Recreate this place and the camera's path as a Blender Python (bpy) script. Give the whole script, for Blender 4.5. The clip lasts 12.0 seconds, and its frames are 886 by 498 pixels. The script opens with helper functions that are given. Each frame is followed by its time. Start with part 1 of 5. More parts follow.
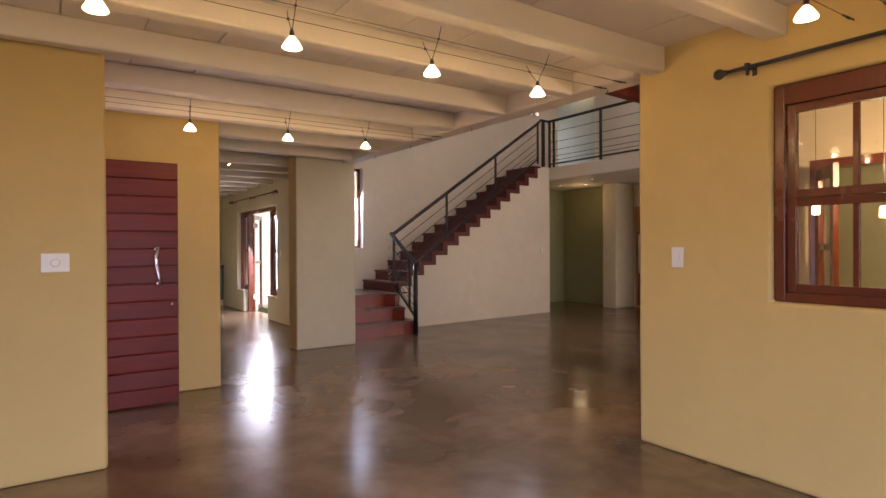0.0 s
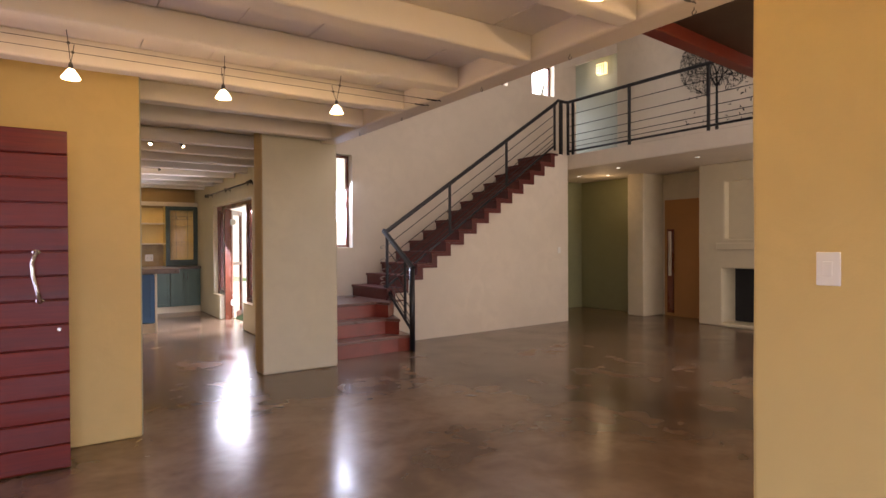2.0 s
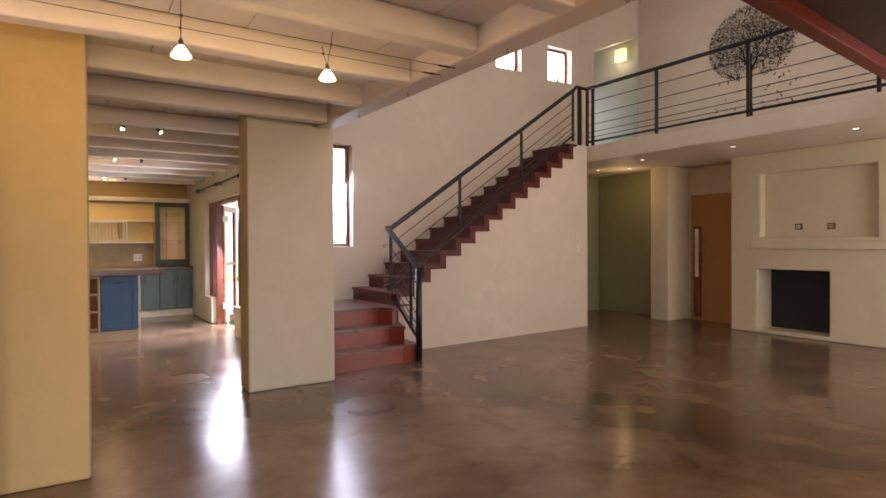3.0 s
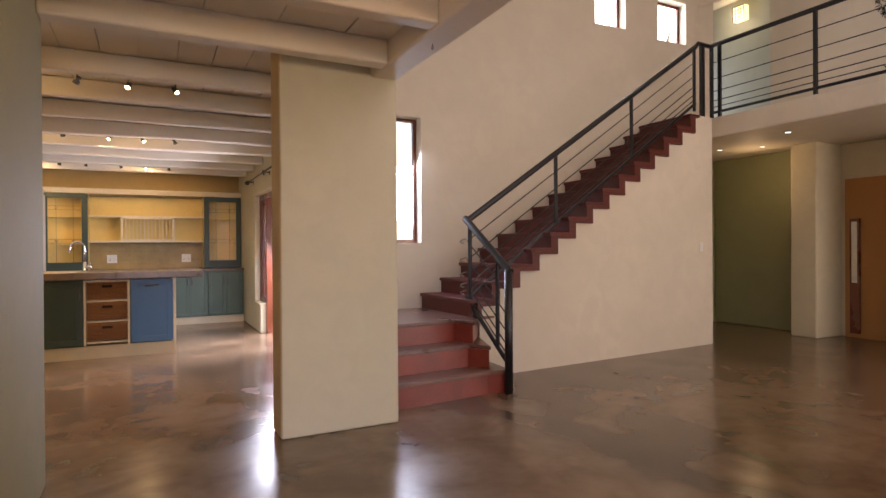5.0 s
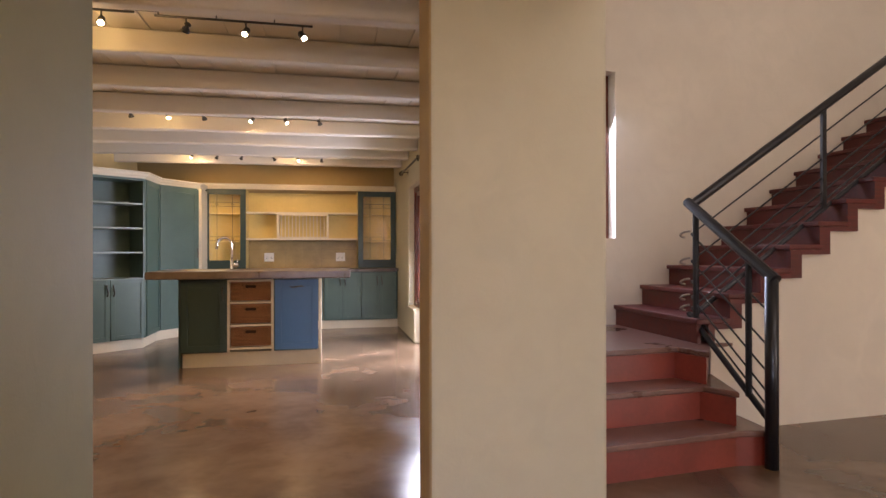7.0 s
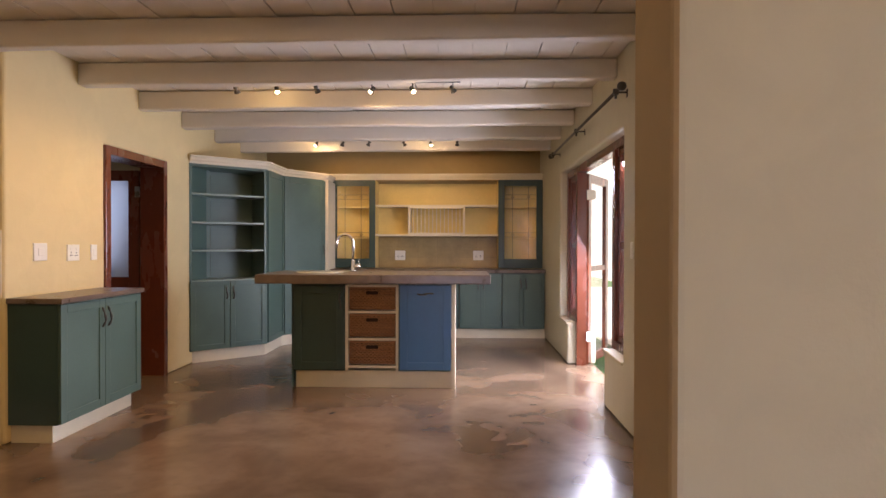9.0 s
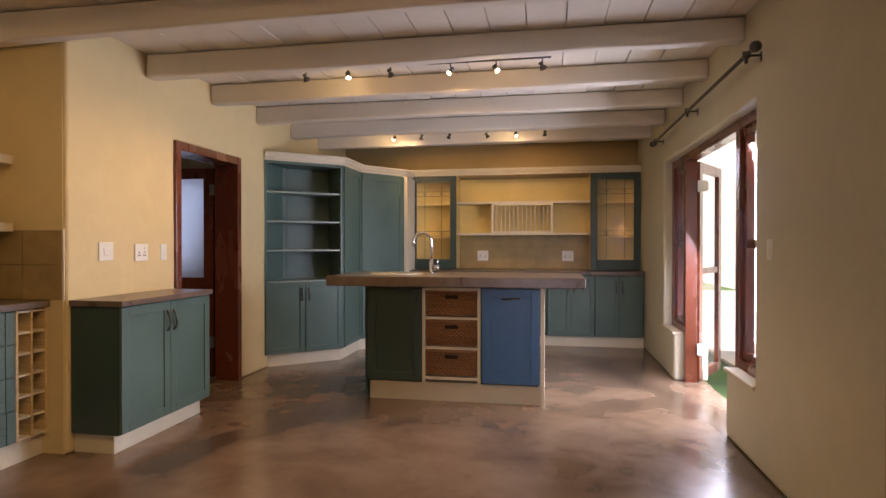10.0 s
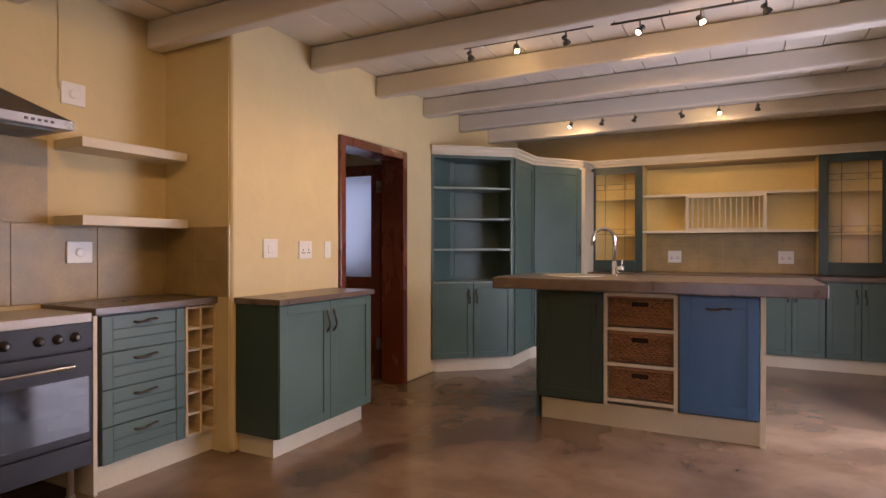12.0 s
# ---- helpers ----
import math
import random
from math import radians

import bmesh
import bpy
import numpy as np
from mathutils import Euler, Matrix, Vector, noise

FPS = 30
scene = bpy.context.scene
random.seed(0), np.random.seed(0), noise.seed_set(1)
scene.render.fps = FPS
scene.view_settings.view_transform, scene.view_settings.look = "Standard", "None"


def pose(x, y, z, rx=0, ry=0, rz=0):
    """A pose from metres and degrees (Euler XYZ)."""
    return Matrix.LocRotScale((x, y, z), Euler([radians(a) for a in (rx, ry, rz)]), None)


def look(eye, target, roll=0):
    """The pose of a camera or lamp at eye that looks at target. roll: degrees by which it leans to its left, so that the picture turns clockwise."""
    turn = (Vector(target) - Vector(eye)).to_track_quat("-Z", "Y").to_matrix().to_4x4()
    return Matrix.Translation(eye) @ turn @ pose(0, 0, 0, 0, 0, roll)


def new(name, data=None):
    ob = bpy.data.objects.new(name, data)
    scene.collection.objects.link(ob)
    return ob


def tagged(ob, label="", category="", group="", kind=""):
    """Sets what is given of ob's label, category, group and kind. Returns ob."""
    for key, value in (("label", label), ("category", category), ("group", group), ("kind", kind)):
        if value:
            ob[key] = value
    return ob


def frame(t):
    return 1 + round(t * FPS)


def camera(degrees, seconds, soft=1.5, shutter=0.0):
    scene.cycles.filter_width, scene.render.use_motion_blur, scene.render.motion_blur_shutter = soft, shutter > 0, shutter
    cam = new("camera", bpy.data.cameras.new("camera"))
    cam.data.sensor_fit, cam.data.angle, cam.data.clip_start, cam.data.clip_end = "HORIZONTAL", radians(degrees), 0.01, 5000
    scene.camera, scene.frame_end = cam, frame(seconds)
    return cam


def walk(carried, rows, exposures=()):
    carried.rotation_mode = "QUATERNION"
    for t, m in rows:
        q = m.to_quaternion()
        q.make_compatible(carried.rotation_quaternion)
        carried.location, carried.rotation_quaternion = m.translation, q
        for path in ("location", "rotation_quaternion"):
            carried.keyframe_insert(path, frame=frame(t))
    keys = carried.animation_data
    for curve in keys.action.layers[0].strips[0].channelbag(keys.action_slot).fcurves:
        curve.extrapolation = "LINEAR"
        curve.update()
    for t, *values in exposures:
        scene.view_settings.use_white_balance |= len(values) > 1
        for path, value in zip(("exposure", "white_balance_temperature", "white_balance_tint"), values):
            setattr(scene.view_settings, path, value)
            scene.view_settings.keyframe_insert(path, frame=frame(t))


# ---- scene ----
cam = camera(74.7, 12.0)
PATH = [
    (0, (-0.289, -0.887, 1.345), (0.834, 0.768, 1.335), -0.3),
    (0.5, (-0.064, -0.608, 1.349), (1.059, 1.047, 1.336), -0.3),
    (1, (0.151, -0.314, 1.351), (1.27, 1.344, 1.337), -0.3),
    (1.5, (0.352, -0.014, 1.362), (1.467, 1.646, 1.345), -0.3),
    (2, (0.571, 0.313, 1.37), (1.68, 1.978, 1.352), -0.3),
    (2.5, (0.772, 0.657, 1.375), (1.873, 2.327, 1.354), -0.3),
    (4.5, (1.429, 2.099, 1.3), (2.438, 3.826, 1.289), -0.4),
    (5, (1.586, 2.49, 1.278), (2.489, 4.274, 1.27), -0.4),
    (5.5, (1.713, 2.857, 1.259), (2.494, 4.699, 1.255), -0.4),
    (6, (1.801, 3.21, 1.232), (2.468, 5.095, 1.232), -0.3),
    (6.5, (1.863, 3.551, 1.233), (2.392, 5.479, 1.232), -0.3),
    (7, (1.906, 3.904, 1.229), (2.307, 5.864, 1.231), -0.1),
    (9, (1.939, 5.24, 1.271), (1.872, 7.239, 1.255), 0.1),
    (9.5, (1.924, 5.519, 1.266), (1.715, 7.508, 1.251), 0.0),
    (10, (1.892, 5.763, 1.26), (1.54, 7.732, 1.245), -0.0),
    (10.5, (1.846, 5.957, 1.255), (1.368, 7.899, 1.241), 0.0),
    (11, (1.814, 6.117, 1.249), (1.188, 8.017, 1.238), 0.0),
    (11.5, (1.788, 6.231, 1.235), (1.009, 8.073, 1.227), -0.0),
    (12, (1.749, 6.309, 1.225), (0.831, 8.086, 1.218), -0.0),
]
walk(cam, [(t, look(eye, target, roll)) for t, eye, target, roll in PATH], [(0.0, 0.22, 6850, 20), (2.5, 0.55, 6900, 20), (4.5, 0.70, 6980, 19), (7.0, 0.68, 6850, 19), (9.0, 0.45, 6700, 20), (10.5, 0.16, 6750, 21), (11.5, 0.05, 6700, 24), (12.0, 0.14, 6700, 26)])

# ---- world, sun and exposure ----
SUN_EL, SUN_AZ = 50.0, 290.0
world = bpy.data.worlds.new("sky")
scene.world = world
world.use_nodes = True
wn = world.node_tree.nodes
sky = wn.new("ShaderNodeTexSky")
sky.sky_type, sky.sun_disc = "NISHITA", False
sky.sun_elevation, sky.sun_rotation = radians(SUN_EL), radians(SUN_AZ)
world.node_tree.links.new(sky.outputs[0], wn["Background"].inputs[0])
wn["Background"].inputs[1].default_value = 0.15
sun = new("sun", bpy.data.lights.new("sun", "SUN"))
sun.data.energy, sun.data.angle, sun.data.color = 5.0, radians(0.5), (1.0, 0.94, 0.86)
sun.matrix_basis = look((6 * math.sin(radians(SUN_AZ)), 6 * math.cos(radians(SUN_AZ)), 6 * math.tan(radians(SUN_EL))), (0, 0, 0))


def window_light(name, x, y, z, target, w, h, power, color=(0.86, 0.93, 1.0), spread=180):
    """Sky-toned area light at one opening, or added where no opening is seen."""
    ob = new(name, bpy.data.lights.new(name, "AREA"))
    ob.data.shape, ob.data.size, ob.data.size_y = "RECTANGLE", w, h
    ob.data.energy, ob.data.color = power, color
    ob.data.spread = radians(spread)
    ob.matrix_basis = look((x, y, z), target)
    return ob


window_light("sky_through_french_door", 3.50, 10.6, 1.1, (2.2, 10.3, 0.3), 1.5, 1.9, 122, (0.75, 0.81, 1.0))
window_light("sky_through_front_door", -0.60, 4.08, 1.1, (1.0, 3.9, 0.7), 0.85, 1.9, 11, (0.70, 0.66, 1.0))
window_light("sky_through_stair_window", 4.07, 8.67, 2.0, (4.1, 7.2, 0.8), 0.40, 1.3, 24, (0.62, 0.74, 1.0))
window_light("sky_through_upper_window", 7.1, 8.67, 4.5, (7.0, 7.4, 3.8), 0.5, 0.6, 10)
window_light("sky_through_upper_window_b", 8.24, 8.67, 4.45, (8.2, 7.4, 3.8), 0.5, 0.6, 10)
# no lounge windows are seen: both lamps are added to brighten the stair hall
window_light("sky_through_lounge_window", 7.6, 0.4, 1.5, (7.2, 7.0, 1.3), 3.4, 2.2, 76, (1.0, 0.90, 0.84))
window_light("sky_through_clerestory", 6.6, 0.4, 4.7, (6.2, 8.0, 2.4), 5.5, 2.4, 82, (1.0, 0.90, 0.86))
# unseen windows behind the start, added as cool fill low on the walls
window_light("sky_through_living_window", 0.4, -4.3, 1.45, (0.45, -3.3, 0.75), 3.4, 1.4, 112, (0.66, 0.74, 1.0), 88)
window_light("sky_through_living_side_window", -4.5, -0.6, 1.4, (-3.5, -0.5, 0.7), 2.4, 1.4, 62, (0.66, 0.74, 1.0), 88)


# unseen window, added for the bluish daylight on the alcove wall
window_light("sky_through_alcove_window", 9.8, 10.3, 3.95, (10.5, 8.6, 3.3), 0.85, 1.0, 9, (0.72, 0.83, 1.0))


def bulb(name, x, y, z, power, color=(1.0, 0.70, 0.38), size=0.025):
    ob = new(name, bpy.data.lights.new(name, "POINT"))
    ob.data.energy, ob.data.color, ob.data.shadow_soft_size = power, color, size
    ob.location = (x, y, z)
    return ob


# ---- materials ----
def material(name):
    m = bpy.data.materials.new(name)
    m.use_nodes = True
    nt = m.node_tree
    return m, nt, nt.nodes, nt.links, nt.nodes["Principled BSDF"]


def coords(nt, scale=(1, 1, 1)):
    g, mp = nt.nodes.new("ShaderNodeNewGeometry"), nt.nodes.new("ShaderNodeMapping")
    mp.inputs["Scale"].default_value = scale
    nt.links.new(g.outputs["Position"], mp.inputs["Vector"])
    return mp.outputs["Vector"]


def noise_tex(nt, vec, scale, detail=4.0, rough=0.55, distortion=0.0):
    n = nt.nodes.new("ShaderNodeTexNoise")
    n.inputs["Scale"].default_value, n.inputs["Detail"].default_value = scale, detail
    n.inputs["Roughness"].default_value, n.inputs["Distortion"].default_value = rough, distortion
    nt.links.new(vec, n.inputs["Vector"])
    return n.outputs["Fac"]


def ramp(nt, fac, stops):
    r = nt.nodes.new("ShaderNodeValToRGB")
    e = r.color_ramp.elements
    for i, (p, c) in enumerate(stops):
        if i > 1:
            e.new(p)
        e[i].position, e[i].color = p, (*c, 1) if len(c) == 3 else c
    nt.links.new(fac, r.inputs["Fac"])
    return r.outputs["Color"]


def mixed(nt, fac, a, b, how="MIX"):
    x = nt.nodes.new("ShaderNodeMix")
    x.data_type, x.blend_type = "RGBA", how
    for sock, v in ((x.inputs["Factor"], fac), (x.inputs["A"], a), (x.inputs["B"], b)):
        if isinstance(v, (int, float)):
            sock.default_value = v
        elif isinstance(v, tuple):
            sock.default_value = (*v, 1)
        else:
            nt.links.new(v, sock)
    return x.outputs["Result"]


def bump(nt, bsdf, fac, strength, distance):
    b = nt.nodes.new("ShaderNodeBump")
    b.inputs["Strength"].default_value, b.inputs["Distance"].default_value = strength, distance
    nt.links.new(fac, b.inputs["Height"])
    nt.links.new(b.outputs["Normal"], bsdf.inputs["Normal"])
    return b


def surface(name, color, rough=0.6, spread=0.12, scale=2.0, fine=60.0, bump_mm=0.0, metal=0.0, spec=0.5, coat=0.0, stretch=(1, 1, 1), bump_scale=None):
    """A painted or plain surface: base colour with broad and fine variation, relief and uneven gloss."""
    m, nt, nodes, links, b = material(name)
    v = coords(nt, stretch)
    broad, grain = noise_tex(nt, v, scale, 5), noise_tex(nt, v, fine, 3)
    dark, light = tuple(c * (1 - spread) for c in color), tuple(min(1, c * (1 + spread)) for c in color)
    base = ramp(nt, broad, [(0.3, dark), (0.7, light)])
    base = mixed(nt, ramp(nt, grain, [(0.35, (0, 0, 0)), (0.75, (1, 1, 1))]), base, mixed(nt, 1.0, base, (1 - spread * 0.6,) * 3, "MULTIPLY"))
    links.new(base, b.inputs["Base Color"])
    r = ramp(nt, broad, [(0.25, (rough * 0.85,) * 3), (0.75, (min(1, rough * 1.15),) * 3)])
    links.new(r, b.inputs["Roughness"])
    b.inputs["Metallic"].default_value, b.inputs["Specular IOR Level"].default_value = metal, spec
    b.inputs["Coat Weight"].default_value, b.inputs["Coat Roughness"].default_value = coat, 0.15
    if bump_mm:
        bump(nt, b, noise_tex(nt, v, bump_scale or fine * 0.4, 5), 0.6, bump_mm / 1000)
    return m


def plaster(name, color, spread=0.06):
    """Hand-trowelled, painted plaster: slow waves in the surface under a fine grain."""
    m, nt, nodes, links, b = material(name)
    v = coords(nt)
    broad, mid, grain = noise_tex(nt, v, 0.9, 3), noise_tex(nt, v, 5.0, 5, 0.6, 0.6), noise_tex(nt, v, 90.0, 3)
    dark, light = tuple(c * (1 - spread) for c in color), tuple(min(1, c * (1 + spread * 0.6)) for c in color)
    base = ramp(nt, broad, [(0.3, dark), (0.7, light)])
    base = mixed(nt, ramp(nt, mid, [(0.42, (0, 0, 0)), (0.62, (0.5, 0.5, 0.5))]), base, tuple(c * (1 - spread * 1.3) for c in color))
    links.new(base, b.inputs["Base Color"])
    b.inputs["Roughness"].default_value = 0.62
    b.inputs["Specular IOR Level"].default_value = 0.35
    add = nt.nodes.new("ShaderNodeMath")
    add.operation = "MULTIPLY_ADD"
    links.new(grain, add.inputs[0])
    add.inputs[1].default_value = 0.12
    links.new(mid, add.inputs[2])
    bump(nt, b, add.outputs[0], 0.7, 0.006)
    return m


def wood(name, dark, light, rough=0.35, axis="x", scale=1.0, coat=0.2, board=0.5):
    """Wood with grain that runs along an axis; each object takes its own tone."""
    m, nt, nodes, links, b = material(name)
    st = {"x": (0.6, 14, 14), "y": (14, 0.6, 14), "z": (14, 14, 0.6)}[axis]
    v = coords(nt, tuple(s * scale for s in st))
    info = nodes.new("ShaderNodeObjectInfo")
    sh = nodes.new("ShaderNodeVectorMath")
    sh.operation = "ADD"
    links.new(v, sh.inputs[0])
    cmb = nodes.new("ShaderNodeMath")
    cmb.operation = "MULTIPLY"
    links.new(info.outputs["Random"], cmb.inputs[0])
    cmb.inputs[1].default_value = 37.0
    links.new(cmb.outputs[0], sh.inputs[1])
    grain, fine = noise_tex(nt, sh.outputs[0], 1.6, 6, 0.6, 0.7), noise_tex(nt, sh.outputs[0], 6.0, 4, 0.6)
    base = ramp(nt, grain, [(0.28, dark), (0.72, light)])
    base = mixed(nt, ramp(nt, fine, [(0.45, (0, 0, 0)), (0.7, (0.45, 0.45, 0.45))]), base, tuple(c * 0.6 for c in dark))
    tone = ramp(nt, info.outputs["Random"], [(0.0, (1 - board * 0.4,) * 3), (1.0, (1, 1, 1))])
    base = mixed(nt, 1.0, base, tone, "MULTIPLY")
    links.new(base, b.inputs["Base Color"])
    links.new(ramp(nt, grain, [(0.2, (rough * 0.8,) * 3), (0.8, (rough * 1.3,) * 3)]), b.inputs["Roughness"])
    b.inputs["Coat Weight"].default_value, b.inputs["Coat Roughness"].default_value = coat, 0.25
    bump(nt, b, fine, 0.35, 0.0012)
    return m


def screed(name):
    """Waxed, power-floated cement screed: brown, clouded, with hairline trowel marks and uneven polish."""
    m, nt, nodes, links, b = material(name)
    v = coords(nt)
    off = nodes.new("ShaderNodeVectorMath")
    off.operation = "ADD"
    links.new(v, off.inputs[0])
    off.inputs[1].default_value = (3.37, 1.91, 5.63)
    v = off.outputs[0]
    cloud, mid, fine = noise_tex(nt, v, 0.7, 4, 0.55, 0.6), noise_tex(nt, v, 2.4, 3, 0.55, 0.35), noise_tex(nt, v, 11.0, 5, 0.6, 0.3)

    def calc(op, a, b=0.0, c=0.0):
        n = nodes.new("ShaderNodeMath")
        n.operation = op
        for k, q in enumerate((a, b, c)):
            if isinstance(q, (int, float)):
                n.inputs[k].default_value = q
            else:
                links.new(q, n.inputs[k])
        return n.outputs[0]

    def smooth(fac, lo, hi, top=1.0):
        r = nodes.new("ShaderNodeMapRange")
        r.interpolation_type = "SMOOTHSTEP"
        links.new(fac, r.inputs["Value"])
        r.inputs["From Min"].default_value, r.inputs["From Max"].default_value, r.inputs["To Max"].default_value = lo, hi, top
        return r.outputs["Result"]

    base = mixed(nt, smooth(cloud, 0.3, 0.7), (0.105, 0.063, 0.038), (0.23, 0.148, 0.09))
    base = mixed(nt, smooth(mid, 0.36, 0.74, 0.40), base, (0.29, 0.205, 0.14))
    base = mixed(nt, smooth(calc("SUBTRACT", 1.0, mid), 0.46, 0.74, 0.26), base, (0.075, 0.044, 0.028))
    base = mixed(nt, smooth(fine, 0.45, 0.85, 0.25), base, (0.08, 0.05, 0.032))
    # two old dark stains that wander across the floor
    sep = nodes.new("ShaderNodeSeparateXYZ")
    links.new(v, sep.inputs[0])
    warp = noise_tex(nt, v, 1.3, 3, 0.5)

    for nx, ny, d, width in ((0.97, 0.24, 5.35, 0.16), (-0.907, 0.422, 3.91, 0.13)):
        dist = calc("ADD", calc("MULTIPLY", sep.outputs[0], nx), calc("MULTIPLY_ADD", sep.outputs[1], ny, -d - (3.37 * nx + 1.91 * ny)))
        dist = calc("ABSOLUTE", calc("ADD", dist, calc("MULTIPLY_ADD", warp, 0.9, -0.45)))
        streak = calc("MULTIPLY", smooth(dist, 0.0, width * 2), -1.0)
        streak = calc("MULTIPLY", calc("ADD", streak, 1.0), smooth(mid, 0.25, 0.6, 0.8))
        base = mixed(nt, streak, base, (0.045, 0.026, 0.018))
    links.new(base, b.inputs["Base Color"])
    links.new(ramp(nt, mid, [(0.3, (0.16,) * 3), (0.7, (0.27,) * 3)]), b.inputs["Roughness"])
    b.inputs["Specular IOR Level"].default_value = 0.75
    bump(nt, b, noise_tex(nt, v, 5.0, 3, 0.5, 0.5), 0.12, 0.006)
    return m


def glass_mat(name, tint=(1, 1, 1), rough=0.0):
    m, nt, nodes, links, b = material(name)
    b.inputs["Base Color"].default_value = (*tint, 1)
    b.inputs["Roughness"].default_value, b.inputs["Transmission Weight"].default_value, b.inputs["IOR"].default_value = rough, 1.0, 1.45
    return m


def glow(name, color, strength):
    m, nt, nodes, links, b = material(name)
    b.inputs["Base Color"].default_value = (*color, 1)
    b.inputs["Emission Color"].default_value, b.inputs["Emission Strength"].default_value = (*color, 1), strength
    b.inputs["Roughness"].default_value = 0.4
    return m


OCHRE = plaster("ochre_plaster", (0.62, 0.46, 0.185))
CREAM = plaster("cream_plaster", (0.63, 0.55, 0.38))
DUSK = plaster("grey_olive_tone", (0.38, 0.385, 0.27))
PIER = plaster("pale_olive_cream_plaster", (0.60, 0.56, 0.42))
STONE = plaster("pale_plaster", (0.70, 0.62, 0.51))
OLIVE = plaster("olive_green_plaster", (0.30, 0.30, 0.165))
SAND = plaster("sand_plaster", (0.67, 0.54, 0.29))
RUST = plaster("rust_ochre_plaster", (0.42, 0.20, 0.065))
SAGE = plaster("pale_sage_plaster", (0.50, 0.49, 0.40))
# ochre of the pier's west side, with the shade there put into the colour
AMBERSHADE = plaster("shaded_amber_plaster", (0.50, 0.365, 0.20))
BUFF = plaster("buff_plaster", (0.40, 0.29, 0.13))
WHITE = plaster("white_beam_paint", (0.74, 0.68, 0.59), 0.04)
SCREED = screed("polished_screed")
REDWOOD = wood("oxblood_painted_wood", (0.075, 0.008, 0.006), (0.15, 0.019, 0.012), 0.45, "x", 1.0, 0.08)
DOORRED = wood("oxblood_door_paint", (0.095, 0.008, 0.004), (0.18, 0.018, 0.008), 0.38, "x", 1.0, 0.0)
DOORRED.node_tree.nodes["Principled BSDF"].inputs["Specular IOR Level"].default_value = 0.25
REDSTEP = surface("red_oxide_screed", (0.235, 0.043, 0.028), 0.32, 0.2, 3.0, 40.0, 0.8, coat=0.2)
# worn red, greyed in its colour to suggest window light reflected on the landing
TREAD = surface("worn_red_tread_sheen", (0.165, 0.078, 0.058), 0.30, 0.28, 4.0, 30.0, 0.5, coat=0.3)
MAHOG = surface("mahogany_varnish", (0.145, 0.034, 0.015), 0.27, 0.2, 3.0, 45.0, 0.3, coat=0.4, stretch=(1, 1, 0.4))
STEEL = surface("charcoal_metal_paint", (0.010, 0.010, 0.013), 0.32, 0.1, 6.0, 80.0, coat=0.1)
TEAL = surface("teal_cabinet_paint", (0.076, 0.128, 0.109), 0.42, 0.10, 3.0, 50.0, 0.3)
DTEAL = surface("dark_green_cabinet_paint", (0.032, 0.060, 0.053), 0.42, 0.10, 3.0, 50.0, 0.3)
BLUE = surface("blue_cabinet_paint", (0.036, 0.118, 0.25), 0.38, 0.08, 3.0, 50.0, 0.3)
IVORY = surface("ivory_paint", (0.65, 0.58, 0.43), 0.45, 0.06, 3.0, 50.0, 0.2)
SHELFEDGE = surface("pale_teal_shelf_edge", (0.24, 0.31, 0.27), 0.4)
WORKTOP = surface("stone_worktop", (0.145, 0.105, 0.08), 0.30, 0.25, 8.0, 90.0, 0.2, coat=0.2)
PLASTIC = surface("white_plastic", (0.78, 0.76, 0.70), 0.35, 0.03, 5.0, 50.0)
CHROME = surface("polished_chrome", (0.75, 0.74, 0.72), 0.12, 0.05, 5.0, 50.0, metal=1.0)
NICKEL = surface("brushed_nickel", (0.45, 0.42, 0.38), 0.3, 0.08, 5.0, 50.0, metal=1.0)
PEWTER = surface("dark_pewter", (0.10, 0.095, 0.085), 0.38, 0.15, 9.0, 70.0, metal=0.9)
HOODSTEEL = surface("dull_hood_steel", (0.24, 0.22, 0.20), 0.36, 0.1, 5.0, 50.0, metal=1.0)
LAMPBOX = glow("lit_lamp_box", (1.0, 0.85, 0.45), 1.0)
CABGLASS = glass_mat("old_cabinet_glass", (1, 1, 1), 0.07)
BLACK = surface("soot_black", (0.012, 0.012, 0.013), 0.7, 0.2, 3.0, 30.0)
OVEN = surface("graphite_enamel", (0.024, 0.025, 0.029), 0.40, 0.08, 5.0, 60.0, spec=0.3)
OVENGLASS = surface("black_oven_glass", (0.008, 0.008, 0.010), 0.05, 0.02, 3.0, 50.0, spec=0.6)
GLASS = glass_mat("clear_glass")
FROST = glass_mat("frosted_glass", (0.9, 0.95, 1.0), 0.4)
SHADE = glow("lit_opal_glass", (1.0, 0.80, 0.50), 5.0)
DIM = glow("dim_downlight_face", (1.0, 0.93, 0.8), 1.6)
HOT = glow("lit_halogen_face", (1.0, 0.80, 0.46), 14.0)
PINE = wood("pale_pine", (0.52, 0.38, 0.18), (0.72, 0.55, 0.30), 0.5, "x", 1.0, 0.0, 0.2)
WICKER = wood("woven_wicker", (0.20, 0.08, 0.03), (0.46, 0.22, 0.09), 0.5, "x", 3.0, 0.1, 0.3)
GRASS = surface("lawn_grass", (0.08, 0.16, 0.04), 0.8, 0.4, 1.5, 60.0, 8.0)
OUTWHITE = surface("outdoor_white", (0.75, 0.70, 0.62), 0.8, 0.1, 2.0, 50.0, 1.0)


